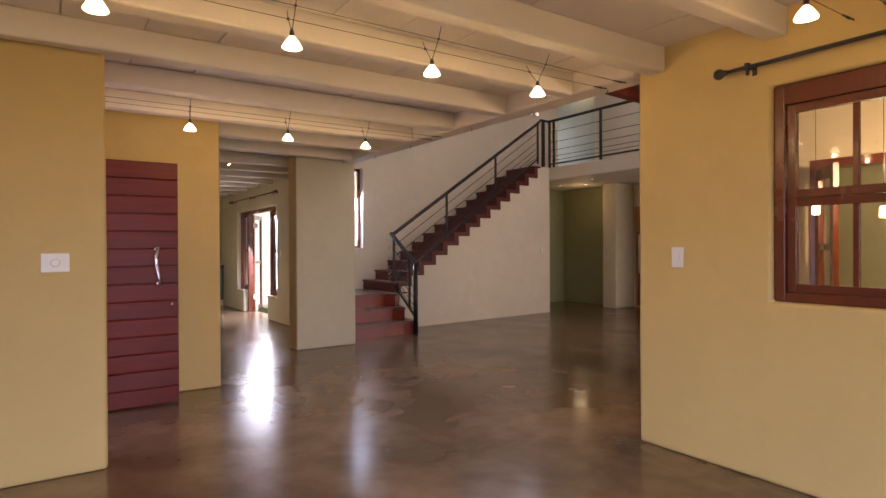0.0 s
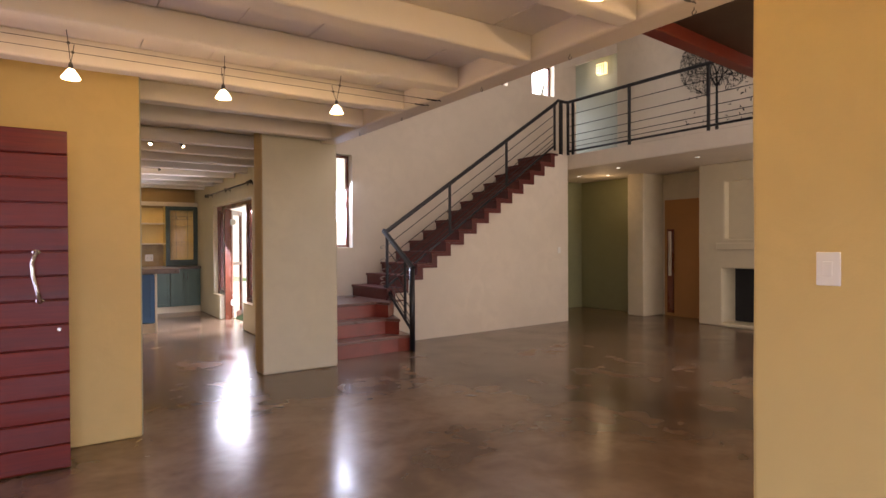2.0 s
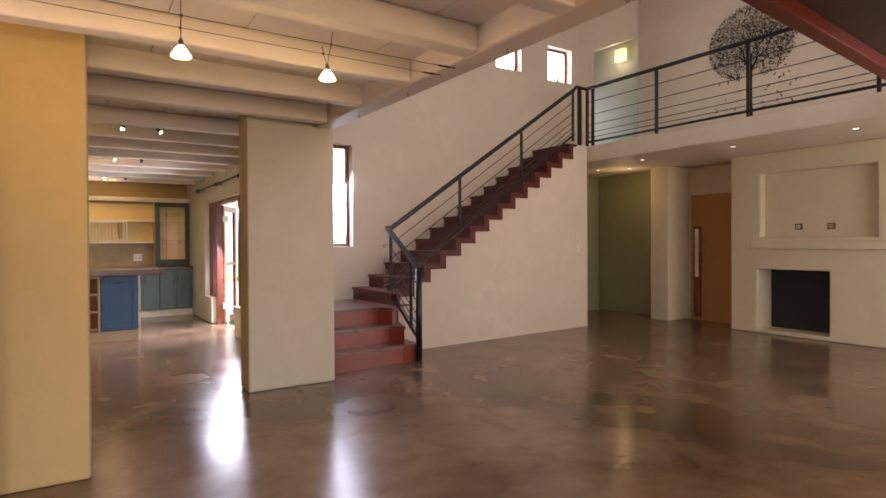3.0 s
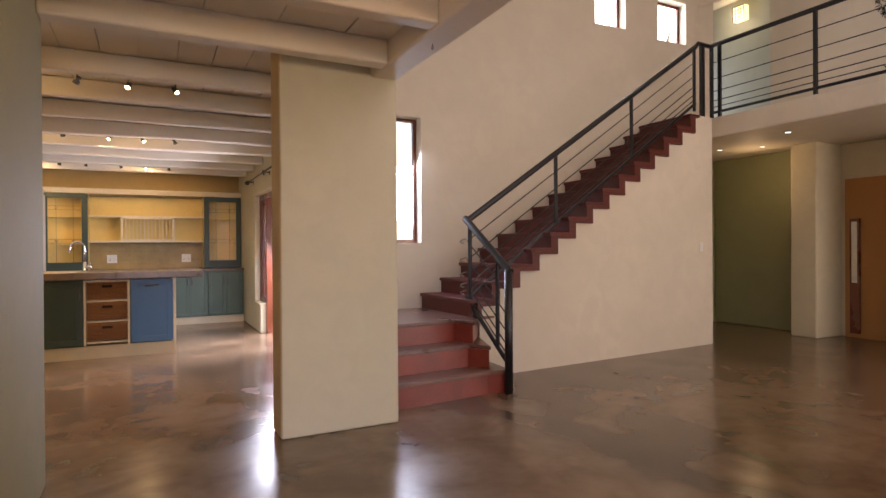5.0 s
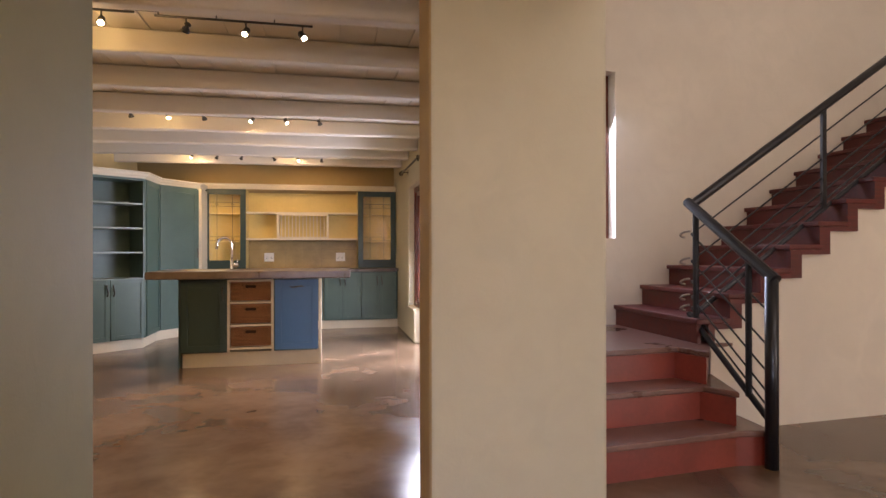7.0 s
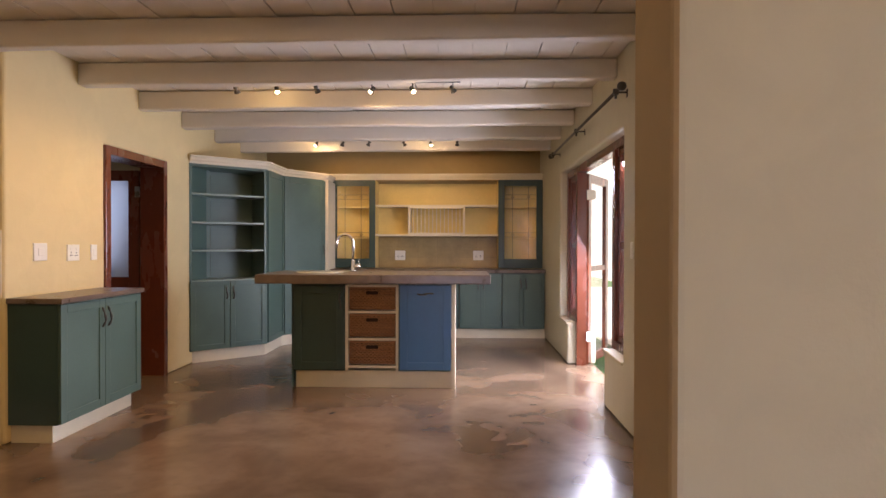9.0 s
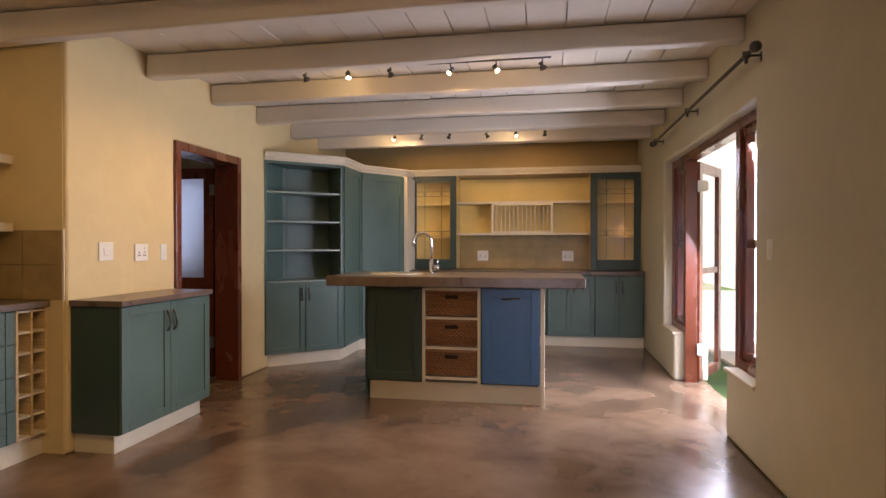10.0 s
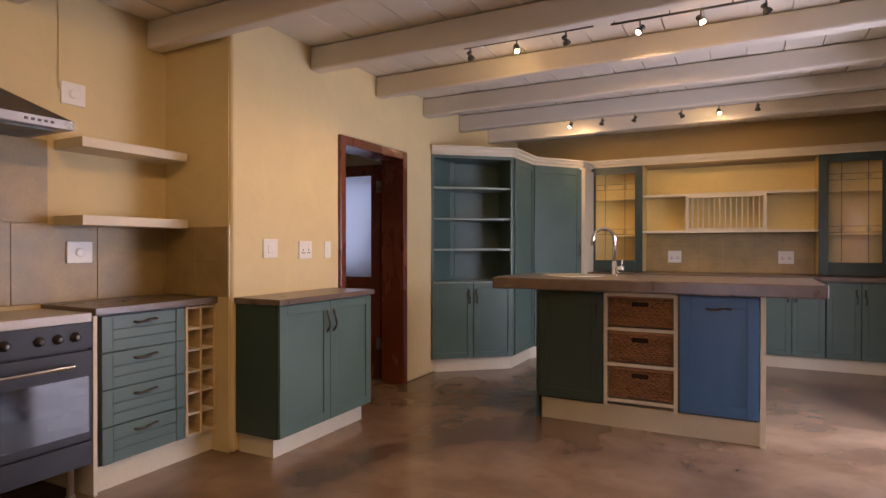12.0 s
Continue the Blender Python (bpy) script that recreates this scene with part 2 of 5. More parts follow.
# ---- mesh builders ----
def part(name, bm, mat, parent=None, label="", smooth=False, bevel=0.0, seg=2, angle=40):
    me = bpy.data.meshes.new(name)
    bm.normal_update()
    bm.to_mesh(me)
    bm.free()
    me.materials.append(mat)
    if smooth:
        me.polygons.foreach_set("use_smooth", [True] * len(me.polygons))
    ob = new(name, me)
    if parent:
        ob.parent = parent
        if parent.type == "EMPTY":
            ob.matrix_parent_inverse = Matrix.Translation(-parent.location)
    if bevel:
        mod = ob.modifiers.new("edges", "BEVEL")
        mod.width, mod.segments, mod.limit_method, mod.angle_limit = bevel, seg, "ANGLE", radians(angle)
    return tagged(ob, label=label)


def thing(name, x, y, z, label, category, group=""):
    ob = new(name)
    ob.location = (x, y, z)
    ob.empty_display_size = 0.1
    return tagged(ob, label, category, group)


def box(bm, x0, x1, y0, y1, z0, z1, m=None):
    v = [bm.verts.new((x, y, z)) for x in (x0, x1) for y in (y0, y1) for z in (z0, z1)]
    if m is not None:
        for q in v:
            q.co = m @ q.co
    for f in ((0, 1, 3, 2), (4, 6, 7, 5), (0, 4, 5, 1), (2, 3, 7, 6), (0, 2, 6, 4), (1, 5, 7, 3)):
        bm.faces.new([v[i] for i in f])
    return bm


def boxes(*rows, m=None):
    bm = bmesh.new()
    for r in rows:
        box(bm, *r, m)
    return bm


def tube(bm, pts, r, n=8, cap=True):
    """A round bar through the points; r is one radius or one for each point."""
    pts = [Vector(p) for p in pts]
    rs = r if isinstance(r, (list, tuple)) else [r] * len(pts)
    rings, up = [], None
    for i, p in enumerate(pts):
        d = (pts[min(i + 1, len(pts) - 1)] - pts[max(i - 1, 0)]).normalized()
        if up is None:
            up = d.cross(Vector((0, 0, 1)) if abs(d.z) < 0.9 else Vector((1, 0, 0))).normalized()
        side = d.cross(up).normalized()
        up = side.cross(d).normalized()
        rings.append([bm.verts.new(p + rs[i] * (math.cos(a) * up + math.sin(a) * side)) for a in (2 * math.pi * k / n for k in range(n))])
    for a, b in zip(rings, rings[1:]):
        for k in range(n):
            bm.faces.new((a[k], a[(k + 1) % n], b[(k + 1) % n], b[k]))
    if cap:
        bm.faces.new(rings[0][::-1])
        bm.faces.new(rings[-1])
    return bm


def lathe(bm, profile, n=20, at=(0, 0, 0), m=None):
    """A turned shape round the z axis from (radius, height) pairs."""
    rings = []
    for r, z in profile:
        ring = []
        for k in range(n):
            a = 2 * math.pi * k / n
            p = Vector((r * math.cos(a), r * math.sin(a), z))
            ring.append(bm.verts.new(Vector(at) + (m @ p if m is not None else p)))
        rings.append(ring)
    for a, b in zip(rings, rings[1:]):
        for k in range(n):
            bm.faces.new((a[k], a[(k + 1) % n], b[(k + 1) % n], b[k]))
    bm.faces.new(rings[0][::-1])
    bm.faces.new(rings[-1])
    return bm


def prism(pts, axis, a, b, bm=None):
    """A polygon in a plane drawn out along an axis from a to b."""
    bm = bm or bmesh.new()
    place = {"x": lambda u, v, w: (w, u, v), "y": lambda u, v, w: (u, w, v), "z": lambda u, v, w: (u, v, w)}[axis]
    lo, hi = [bm.verts.new(place(u, v, a)) for u, v in pts], [bm.verts.new(place(u, v, b)) for u, v in pts]
    bm.faces.new(lo[::-1])
    bm.faces.new(hi)
    for i in range(len(pts)):
        j = (i + 1) % len(pts)
        bm.faces.new((lo[i], lo[j], hi[j], hi[i]))
    bmesh.ops.recalc_face_normals(bm, faces=bm.faces)
    return bm


def uneven(bm, amount=0.006, step=0.34):
    """Hand-built plaster: cut long faces up and let them wander by a few millimetres."""
    for _ in range(6):
        long = [e for e in bm.edges if e.calc_length() > step * 1.5]
        if not long:
            break
        bmesh.ops.subdivide_edges(bm, edges=long, cuts=1, use_grid_fill=True)
    bm.normal_update()
    for v in bm.verts:
        n = v.normal.copy()
        n.z = 0
        v.co += n * amount * noise.noise(v.co * 1.9)
    return bm


def wall(name, axis, p0, p1, u0, u1, z0, z1, mat, openings=(), bevel=0.018, label="", category=""):
    """A wall between the planes p0 and p1 of an axis, with openings (u0, u1, z0, z1) through it, as one closed mesh."""
    us = sorted({u0, u1, *[o[0] for o in openings], *[o[1] for o in openings]})
    zs = sorted({z0, z1, *[o[2] for o in openings], *[o[3] for o in openings]})
    us, zs = [u for u in us if u0 <= u <= u1], [z for z in zs if z0 <= z <= z1]
    solid = {}
    for i in range(len(us) - 1):
        for j in range(len(zs) - 1):
            cu, cz = (us[i] + us[i + 1]) / 2, (zs[j] + zs[j + 1]) / 2
            solid[i, j] = not any(o[0] < cu < o[1] and o[2] < cz < o[3] for o in openings)
    bm, made = bmesh.new(), {}

    def vert(i, j, p):
        if (i, j, p) not in made:
            q = (p1 if p else p0)
            made[i, j, p] = bm.verts.new((q, us[i], zs[j]) if axis == "x" else (us[i], q, zs[j]))
        return made[i, j, p]

    for (i, j), s in solid.items():
        if not s:
            continue
        for p in (0, 1):
            bm.faces.new([vert(i, j, p), vert(i + 1, j, p), vert(i + 1, j + 1, p), vert(i, j + 1, p)])
        for (a, b), (c, d) in (((-1, 0), ((i, j), (i, j + 1))), ((1, 0), ((i + 1, j), (i + 1, j + 1))), ((0, -1), ((i, j), (i + 1, j))), ((0, 1), ((i, j + 1), (i + 1, j + 1)))):
            if not solid.get((i + a, j + b), False):
                bm.faces.new([vert(*c, 0), vert(*d, 0), vert(*d, 1), vert(*c, 1)])
    bmesh.ops.recalc_face_normals(bm, faces=bm.faces)
    if bevel:
        uneven(bm)
    ob = part(name, bm, mat, None, label, bevel=bevel, seg=3)
    return tagged(ob, label or name.replace("_", " "), category or "wall", kind="structure")

# ---- floor, ceilings and walls ----
CEIL, UNDER, CEIL_HALL, CEIL_KITCHEN = 2.70, 2.485, 2.645, 2.63
floor = tagged(part("floor", prism([(-5, -5.5), (10.9, -5.5), (10.9, 9.4), (7.6, 9.4), (7.6, 8.66), (3.33, 8.66), (3.33, 14.0), (-5, 14.0)], "z", -0.12, 0.0), SCREED), "polished brown cement screed floor, clouded and waxed", "floor", kind="structure")
ground = tagged(part("ground", boxes((-60, 90, -60, 90, -0.4, -0.125)), GRASS), "green lawn outside the house", "ground", kind="structure")

HO = dict(bevel=0.022)
wall("wall_entrance_side", "y", 3.17, 3.45, -4.6, 0.0, 0, CEIL, OCHRE, **HO)
wall("wall_front_door", "x", -0.62, -0.34, 3.45, 4.95, 0, CEIL, OCHRE, [(3.62, 4.54, -1, 2.08)], **HO)
wall("wall_living_east", "x", 3.06, 3.3, -4.4, 1.654, 0, CEIL, OCHRE, [(-0.66, 0.775, 1.025, 2.23)], **HO)
wall("wall_landing_west_upper", "x", 3.06, 3.2, 6.68, 8.68, CEIL, 6.2, STONE, **HO)
wall("wall_gallery_west", "x", 3.0, 3.2, 1.654, 6.68, UNDER, 6.2, STONE, **HO)
wall("wall_kitchen_east", "x", 3.06, 3.36, 6.90, 13.72, 0, CEIL, PIER, [(9.87, 11.45, -1, 2.09), (9.33, 9.871, 0.445, 2.09), (11.449, 11.95, 0.445, 2.09)], **HO)
wall("wall_kitchen_north", "y", 13.72, 13.97, -1.3, 3.36, 0, CEIL, BUFF, **HO)
wall("wall_stair_north", "y", 8.38, 8.68, 3.2, 7.9, 0, 6.2, STONE, [(3.84, 4.30, 1.32, 2.72), (6.83, 7.36, 4.20, 4.78)], bevel=0.0)
wall("wall_gallery_north", "y", 8.38, 8.68, 7.9, 9.1, 2.67, 6.2, STONE, [(7.96, 8.52, 4.16, 4.75)], bevel=0.0)
wall("wall_alcove_side", "x", 8.9, 9.1, 8.68, 10.2, 2.92, 6.2, SAGE, bevel=0.0)
wall("wall_passage_north", "y", 9.08, 9.38, 7.68, 10.25, 0, 2.66, OLIVE, bevel=0.0)
# unseen south walls; their openings are added for the lounge fill lamps
wall("wall_lounge_south", "y", 0.1, 0.35, 5.75, 10.8, 0, 6.2, STONE, [(5.95, 9.4, 0.35, 2.7)], **HO)
wall("wall_clerestory", "y", 0.1, 0.35, 3.2, 5.75, 3.2, 6.2, STONE, [(3.7, 5.7, 3.45, 6.0)], **HO)
# unseen living room walls; their openings are added for the fill
wall("wall_living_south", "y", -4.65, -4.4, -4.6, 3.3, 0, CEIL, OCHRE, [(-1.4, 2.2, 0.7, 2.2)], **HO)
wall("wall_living_west", "x", -4.85, -4.6, -4.65, 3.45, 0, CEIL, OCHRE, [(-1.9, 0.7, 0.7, 2.15)], **HO)
wall("wall_dining_east", "x", 5.6, 5.75, -2.6, 2.4, 0, 3.05, CREAM, [(0.30, 1.67, -1, 2.12)], **HO)
wall("wall_dining_south", "y", -2.8, -2.6, 3.3, 5.75, 0, 3.05, CREAM, **HO)


def plan_wall(name, pts, z0, z1, mat, label):
    """A wall of one mesh from its outline on the plan."""
    ob = part(name, prism(pts, "z", z0, z1), mat, bevel=0.022, seg=3)
    return tagged(ob, label, "wall", kind="structure")


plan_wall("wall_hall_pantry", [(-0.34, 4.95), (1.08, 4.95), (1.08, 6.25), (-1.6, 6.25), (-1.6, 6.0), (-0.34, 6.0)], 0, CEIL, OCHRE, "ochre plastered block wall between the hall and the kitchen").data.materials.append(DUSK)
# only the east face takes the darker grey-olive tone
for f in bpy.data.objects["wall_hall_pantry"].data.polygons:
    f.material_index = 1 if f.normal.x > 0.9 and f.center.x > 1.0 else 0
plan_wall("wall_column", [(2.355, 6.4), (3.2, 6.4), (3.2, 6.92), (3.06, 6.90), (3.06, 6.68), (2.355, 6.68)], 0, CEIL, PIER, "cream plastered pier beside the stair, west side ochre and darkened for shade").data.materials.append(AMBERSHADE)
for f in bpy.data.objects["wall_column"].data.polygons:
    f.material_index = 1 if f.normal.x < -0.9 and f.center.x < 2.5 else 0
plan_wall("wall_cooking_alcove", [(-1.85, 6.25), (-1.53, 6.25), (-1.53, 8.79), (-1.22, 8.79), (-1.22, 9.05), (-1.85, 9.05)], 0, CEIL, SAND, "sand yellow plastered wall round the cooking alcove")
wall("wall_kitchen_west", "x", -1.22, -0.94, 8.79, 13.72, 0, CEIL, SAND, [(9.82, 10.79, -1, 2.07)], **HO)
wall("wall_alcove_cheek", "y", 8.7865, 8.80, -1.528, -0.964, 0, CEIL, SAND, bevel=0.0)
wall("wall_scullery_west", "x", -3.4, -3.2, 9.0, 12.0, 0, CEIL, CREAM, bevel=0.0)
wall("wall_scullery_south", "y", 9.05, 9.2, -3.2, -1.22, 0, CEIL, CREAM, bevel=0.0)
wall("wall_scullery_north", "y", 11.9, 12.05, -3.2, -1.22, 0, CEIL, CREAM, bevel=0.0)
wall("wall_green_passage", "x", 10.0, 10.25, 7.42, 9.08, 0, 2.66, OLIVE, **HO)
wall("wall_passage_pier", "x", 9.6, 10.2, 7.19, 7.55, 0, 2.66, CREAM, **HO)
wall("wall_passage_back", "x", 10.2, 10.4, 5.9, 7.5, 0, 2.66, CREAM, **HO)
wall("wall_chimney_breast", "x", 9.6, 10.4, 0.35, 6.08, 0, 2.66, CREAM, [(4.70, 5.67, 0.06, 0.95), (4.15, 5.62, 1.42, 2.36)], **HO)
wall("wall_gallery_east", "x", 9.9, 10.2, 0.35, 8.04, 2.92, 6.2, STONE, **HO)
wall("wall_alcove_upper", "x", 10.6, 10.8, 7.9, 10.2, 2.92, 6.2, SAGE, **HO)
# the opening is out of sight and added for the alcove fill
wall("wall_alcove_north", "y", 10.2, 10.4, 8.9, 10.8, 2.92, 6.2, SAGE, [(9.35, 10.25, 3.4, 4.5)], bevel=0.0)
bm = bmesh.new()
ring = ((8.75, 8.372, 4.74), (9.9, 8.032, 5.15), (10.62, 8.2, 5.45), (10.62, 10.22, 5.46), (9.05, 10.22, 5.32), (9.05, 8.69, 4.93))
low, high = [bm.verts.new(p) for p in ring], [bm.verts.new((x, y, 6.21)) for x, y, z in ring]
bm.faces.new(low[::-1])
bm.faces.new(high)
for k in range(6):
    bm.faces.new((low[k], low[(k + 1) % 6], high[(k + 1) % 6], high[k]))
bmesh.ops.triangulate(bm, faces=[f for f in bm.faces if len(f.verts) > 4])
bmesh.ops.recalc_face_normals(bm, faces=bm.faces)
tagged(part("wall_alcove_bulkhead", bm, STONE), "pale plastered bulkhead over the gallery alcove", "wall", kind="structure")
wall("gallery_slab", "x", 8.1, 10.8, 0.35, 10.3, 2.66, 2.92, STONE, **HO)


def board_ceiling(name, x0, x1, y0, y1, z, width, label):
    """Painted boards with open joints, under a closed deck."""
    bm, x = bmesh.new(), x0
    box(bm, x0, x1, y0, y1, z + 0.02, CEIL + 0.15)
    while x < x1 - 0.05:
        box(bm, x + 0.004, min(x + width, x1) - 0.004, y0, y1, z + 0.003 * math.sin(x * 9.1), z + 0.0195)
        x += width
    return tagged(part(name, bm, WHITE), label, "ceiling", kind="structure")


board_ceiling("ceiling_hall", -4.85, 3.2, -4.65, 6.4, CEIL_HALL, 0.42, "white painted board ceiling over the hall beams")
board_ceiling("ceiling_kitchen", -3.4, 3.36, 6.4, 13.97, CEIL_KITCHEN, 0.235, "white painted board ceiling with open joints")
tagged(part("ceiling_dining", prism([(3.2, -2.8), (5.75, -2.8), (5.75, 0.35), (7.9, 0.35), (7.9, 3.30), (3.2, 2.865)], "z", 2.945, 3.1), surface("dark_stained_boards", (0.05, 0.03, 0.022), 0.5)), "dark stained timber loft ceiling", "ceiling", kind="structure")
tagged(part("firebox_back", boxes((10.0, 10.05, 4.5, 5.8, 0.0, 1.0)), BLACK), "soot black firebox back", "fireplace", kind="structure")
tagged(part("niche_back", boxes((9.72, 9.8, 4.10, 5.70, 1.3, 2.45)), CREAM), "cream plastered niche back above the fireplace", "wall", kind="structure")
tagged(part("niche_ledge", boxes((9.55, 9.6, 4.0, 5.74, 1.25, 1.36)), CREAM, bevel=0.012), "cream plastered ledge under the niche", "ledge", kind="structure")
# board and slab are added to fill the french door with white glare
tagged(part("garden_wall", boxes((7.6, 7.9, 10.4, 34, -0.12, 7.5)), OUTWHITE), "tall pale board added to whiten the view outdoors", "wall", kind="structure")
tagged(part("terrace", boxes((3.95, 7.6, 8.9, 24, -0.124, -0.09)), OUTWHITE), "pale ground slab added to whiten the view outdoors", "terrace", kind="structure")
tagged(part("ceiling_lounge", boxes((2.9, 10.9, 0.1, 10.5, 6.2, 6.35)), WHITE), "high white ceiling over the stair hall", "ceiling", kind="structure")

def beam(x0, x1, y, width, z0, z1, label, group, dip=0.0):
    """A painted pole-sawn beam: its faces wander a little along its length, and it may hang lower towards its west end."""
    n = max(6, int((x1 - x0) / 0.22))
    bm, rings = bmesh.new(), []
    for i in range(n + 1):
        x = x0 + (x1 - x0) * i / n
        w = [0.012 * noise.noise(Vector((x * 1.1, y * 3.1, k * 7.7))) for k in range(4)]
        low = z0 - dip * (1 - i / n) + w[0]
        rings.append([bm.verts.new(p) for p in ((x, y + w[1], z1), (x, y + w[1] * 0.6 + w[2], low), (x, y + width + w[3], low + w[2]), (x, y + width + w[3], z1))])
    for a, b in zip(rings, rings[1:]):
        for k in range(4):
            bm.faces.new((a[k], a[(k + 1) % 4], b[(k + 1) % 4], b[k]))
    bm.faces.new(rings[0][::-1])
    bm.faces.new(rings[-1])
    bmesh.ops.recalc_face_normals(bm, faces=bm.faces)
    return tagged(part("beam", bm, WHITE, bevel=0.016, seg=3, angle=60), label, "ceiling beam", group, "structure")


for y in (-3.2, -2.42, -1.65, -0.87, -0.09, 0.68, 1.44, 2.19, 2.97, 3.745, 4.525, 5.30, 6.06):
    beam(-4.6 if y < 3.1 else (-0.34 if y < 4.9 else 1.08), 3.06 if y < 1.6 else 3.0, y, 0.13, UNDER, CEIL_HALL + 0.001, "white painted ceiling beam across the hall", "hall ceiling beams")
for y in (7.08, 7.86, 8.66, 9.49, 10.30, 11.10, 11.89, 12.66):
    beam(-1.53 if y < 8.79 else -0.94, 3.06, y, 0.10, UNDER, CEIL_KITCHEN - 0.006, "white painted ceiling beam across the kitchen", "kitchen ceiling beams", 0.03)

# ---- staircase ----
stair = thing("staircase", 4.3, 7.3, 0, "oxblood red winding staircase with cream wall under it", "staircase")
R, G, FRONT, BACK = 0.165, 0.239, 7.33, 8.375
# three low steps whose fronts fan out, each with a short return under the railing
LOW = ([(3.3, 6.69), (4.20, 6.78), (4.40, 6.75), (4.44, FRONT), (3.3, FRONT)],
       [(3.3, 6.94), (4.15, 7.03), (4.26, 6.85), (4.43, FRONT), (3.3, FRONT)],
       [(3.3, 7.18), (4.13, 7.26), (4.21, 7.05), (4.44, 7.355), (4.44, 7.75), (3.3, 7.75)])
for k, pts in enumerate(LOW):
    part("riser", prism([(x - (0.012 if 4.0 < x < 4.3 else 0.006), y + 0.014) for x, y in pts], "z", 0.2 * k, 0.2 * k + 0.165), REDSTEP, stair, "red oxide riser")
    if k < 2:
        part("tread", prism(pts, "z", 0.2 * k + 0.165, 0.2 * k + 0.2), TREAD, stair, "worn red tread with grey window sheen in its colour", bevel=0.008)
part("landing", prism([(3.3, 7.18), (4.13, 7.26), (4.21, 7.05), (4.44, 7.355), (4.62, 7.36), (4.62, BACK), (3.3, BACK)], "z", 0.565, 0.6), TREAD, stair, "worn red landing with grey window sheen in its colour", bevel=0.008)
part("side_board", boxes((4.40, 4.65, FRONT - 0.012, FRONT + 0.03, 0.695, 0.729), (4.40, 4.445, FRONT - 0.0125, FRONT + 0.03, 0.601, 0.695)), REDWOOD, stair, "dark red timber stair side")
for k in range(13):
    x, z = 4.322 + G * k, 0.6 + R * (k + 1)
    xb = x - 0.035
    xe, xf = (x + G + 0.03, xb + G + 0.03)
    part("tread", prism([(x - 0.012, FRONT - 0.013), (xe, FRONT - 0.013), (xf, BACK), (xb - 0.012, BACK)], "z", z - 0.035, z), REDWOOD, stair, "dark red timber tread", bevel=0.006)
    part("riser", prism([(x + 0.01, FRONT + 0.02), (x + 0.04, FRONT + 0.02), (xb + 0.04, BACK), (xb + 0.01, BACK)], "z", z - R, z - 0.035), REDWOOD, stair, "dark red timber riser")
    if k:
        part("side_board", prism([(x, z - R - 0.07), (x + 0.09, z - R - 0.07), (x + 0.09, z - 0.07), (x + G, z - 0.07), (x + G, z - 0.036), (x, z - 0.036)], "y", FRONT - 0.012, FRONT + 0.03), REDWOOD, stair, "dark red timber stair side")
XT, ZT = 4.322 + G * 13, 0.6 + R * 13
part("riser", boxes((XT, XT + 0.09, FRONT - 0.012, BACK, ZT - 0.07, ZT + R - 0.036)), REDWOOD, stair, "dark red timber riser")
part("top_tread", boxes((XT - 0.012, 7.60, FRONT - 0.013, BACK, ZT + R - 0.035, ZT + R)), REDWOOD, stair, "dark red timber tread", bevel=0.006)
prof = [(4.445, 0.0), (7.88, 0.0), (7.88, 2.915), (XT + 0.09, 2.915)]
for k in range(13, 1, -1):
    x, z = 4.322 + G * k + 0.09, 0.6 + R * k - 0.07
    prof += [(x, z), (x - G, z)]
prof += [(4.651, 0.695), (4.445, 0.695)]
under = part("wall_under_stair", prism(prof, "y", 7.36, 7.55), STONE)
tagged(under, "pale plastered wall stepped under the stair", "wall", kind="structure")
stair_end = tagged(part("wall_stair_end", boxes((7.68, 7.88, 7.55, 9.08, 0, 2.66)), STONE), "pale plastered wall at the end of the stair", "wall", kind="structure")

# ---- red loft beam ----
lb = tagged(part("loft_beam", prism([(3.2, 2.757), (7.9, 3.192), (7.9, 3.313), (3.2, 2.877)], "z", 2.84, 2.944), surface("red_beam_paint", (0.15, 0.022, 0.016), 0.5), bevel=0.01), "dark red painted loft edge beam", "beam")
# unseen slab, added to keep a sun patch out of the hall
tagged(part("porch_roof", boxes((-4.6, -0.62, 3.45, 6.0, 2.55, 2.7)), WHITE), "unseen white slab that keeps sun out of the front doorway", "roof", kind="structure")

# ---- stair and gallery railing ----
RAIL_BARS = (0.26, 0.50, 0.685, 0.825, 0.92)


def lerp(a, b, t):
    return tuple(p + (q - p) * t for p, q in zip(a, b))


def rail_bars(parent, ta, tb, ba, bb, r=0.006):
    for t in RAIL_BARS:
        part("bar", tube(bmesh.new(), [lerp(ta, ba, t), lerp(tb, bb, t)], r, 6), STEEL, parent, "thin steel bar")


rail = thing("stair_railing", 4.36, 6.72, 0, "charcoal painted steel stair railing with thin bars", "railing")
N_T, N_B, C_T, C_B = (4.36, 6.72, 1.075), (4.36, 6.72, 0.25), (4.37, 7.46, 1.53), (4.37, 7.46, 0.765)
U_T, U_B = (7.64, 7.42, 3.80), (7.64, 7.42, 3.085)
part("newel_post", tube(bmesh.new(), [(4.36, 6.72, 0.0), N_T], 0.036, 16), STEEL, rail, smooth=True)
part("post", tube(bmesh.new(), [(4.36, 6.90, 0.36), (4.36, 6.90, 1.17)], 0.019, 10), STEEL, rail)
part("post", tube(bmesh.new(), [(4.37, 7.41, 0.70), (4.37, 7.41, 1.50)], 0.021, 10), STEEL, rail)
part("handrail", tube(bmesh.new(), [(4.36, 6.69, 1.055), (4.37, 7.50, 1.555)], 0.034, 12), STEEL, rail)
part("handrail", tube(bmesh.new(), [C_T, U_T], 0.031, 12), STEEL, rail)
part("bottom_rail", tube(bmesh.new(), [N_B, lerp(N_B, C_B, 1.04)], 0.019, 10), STEEL, rail)
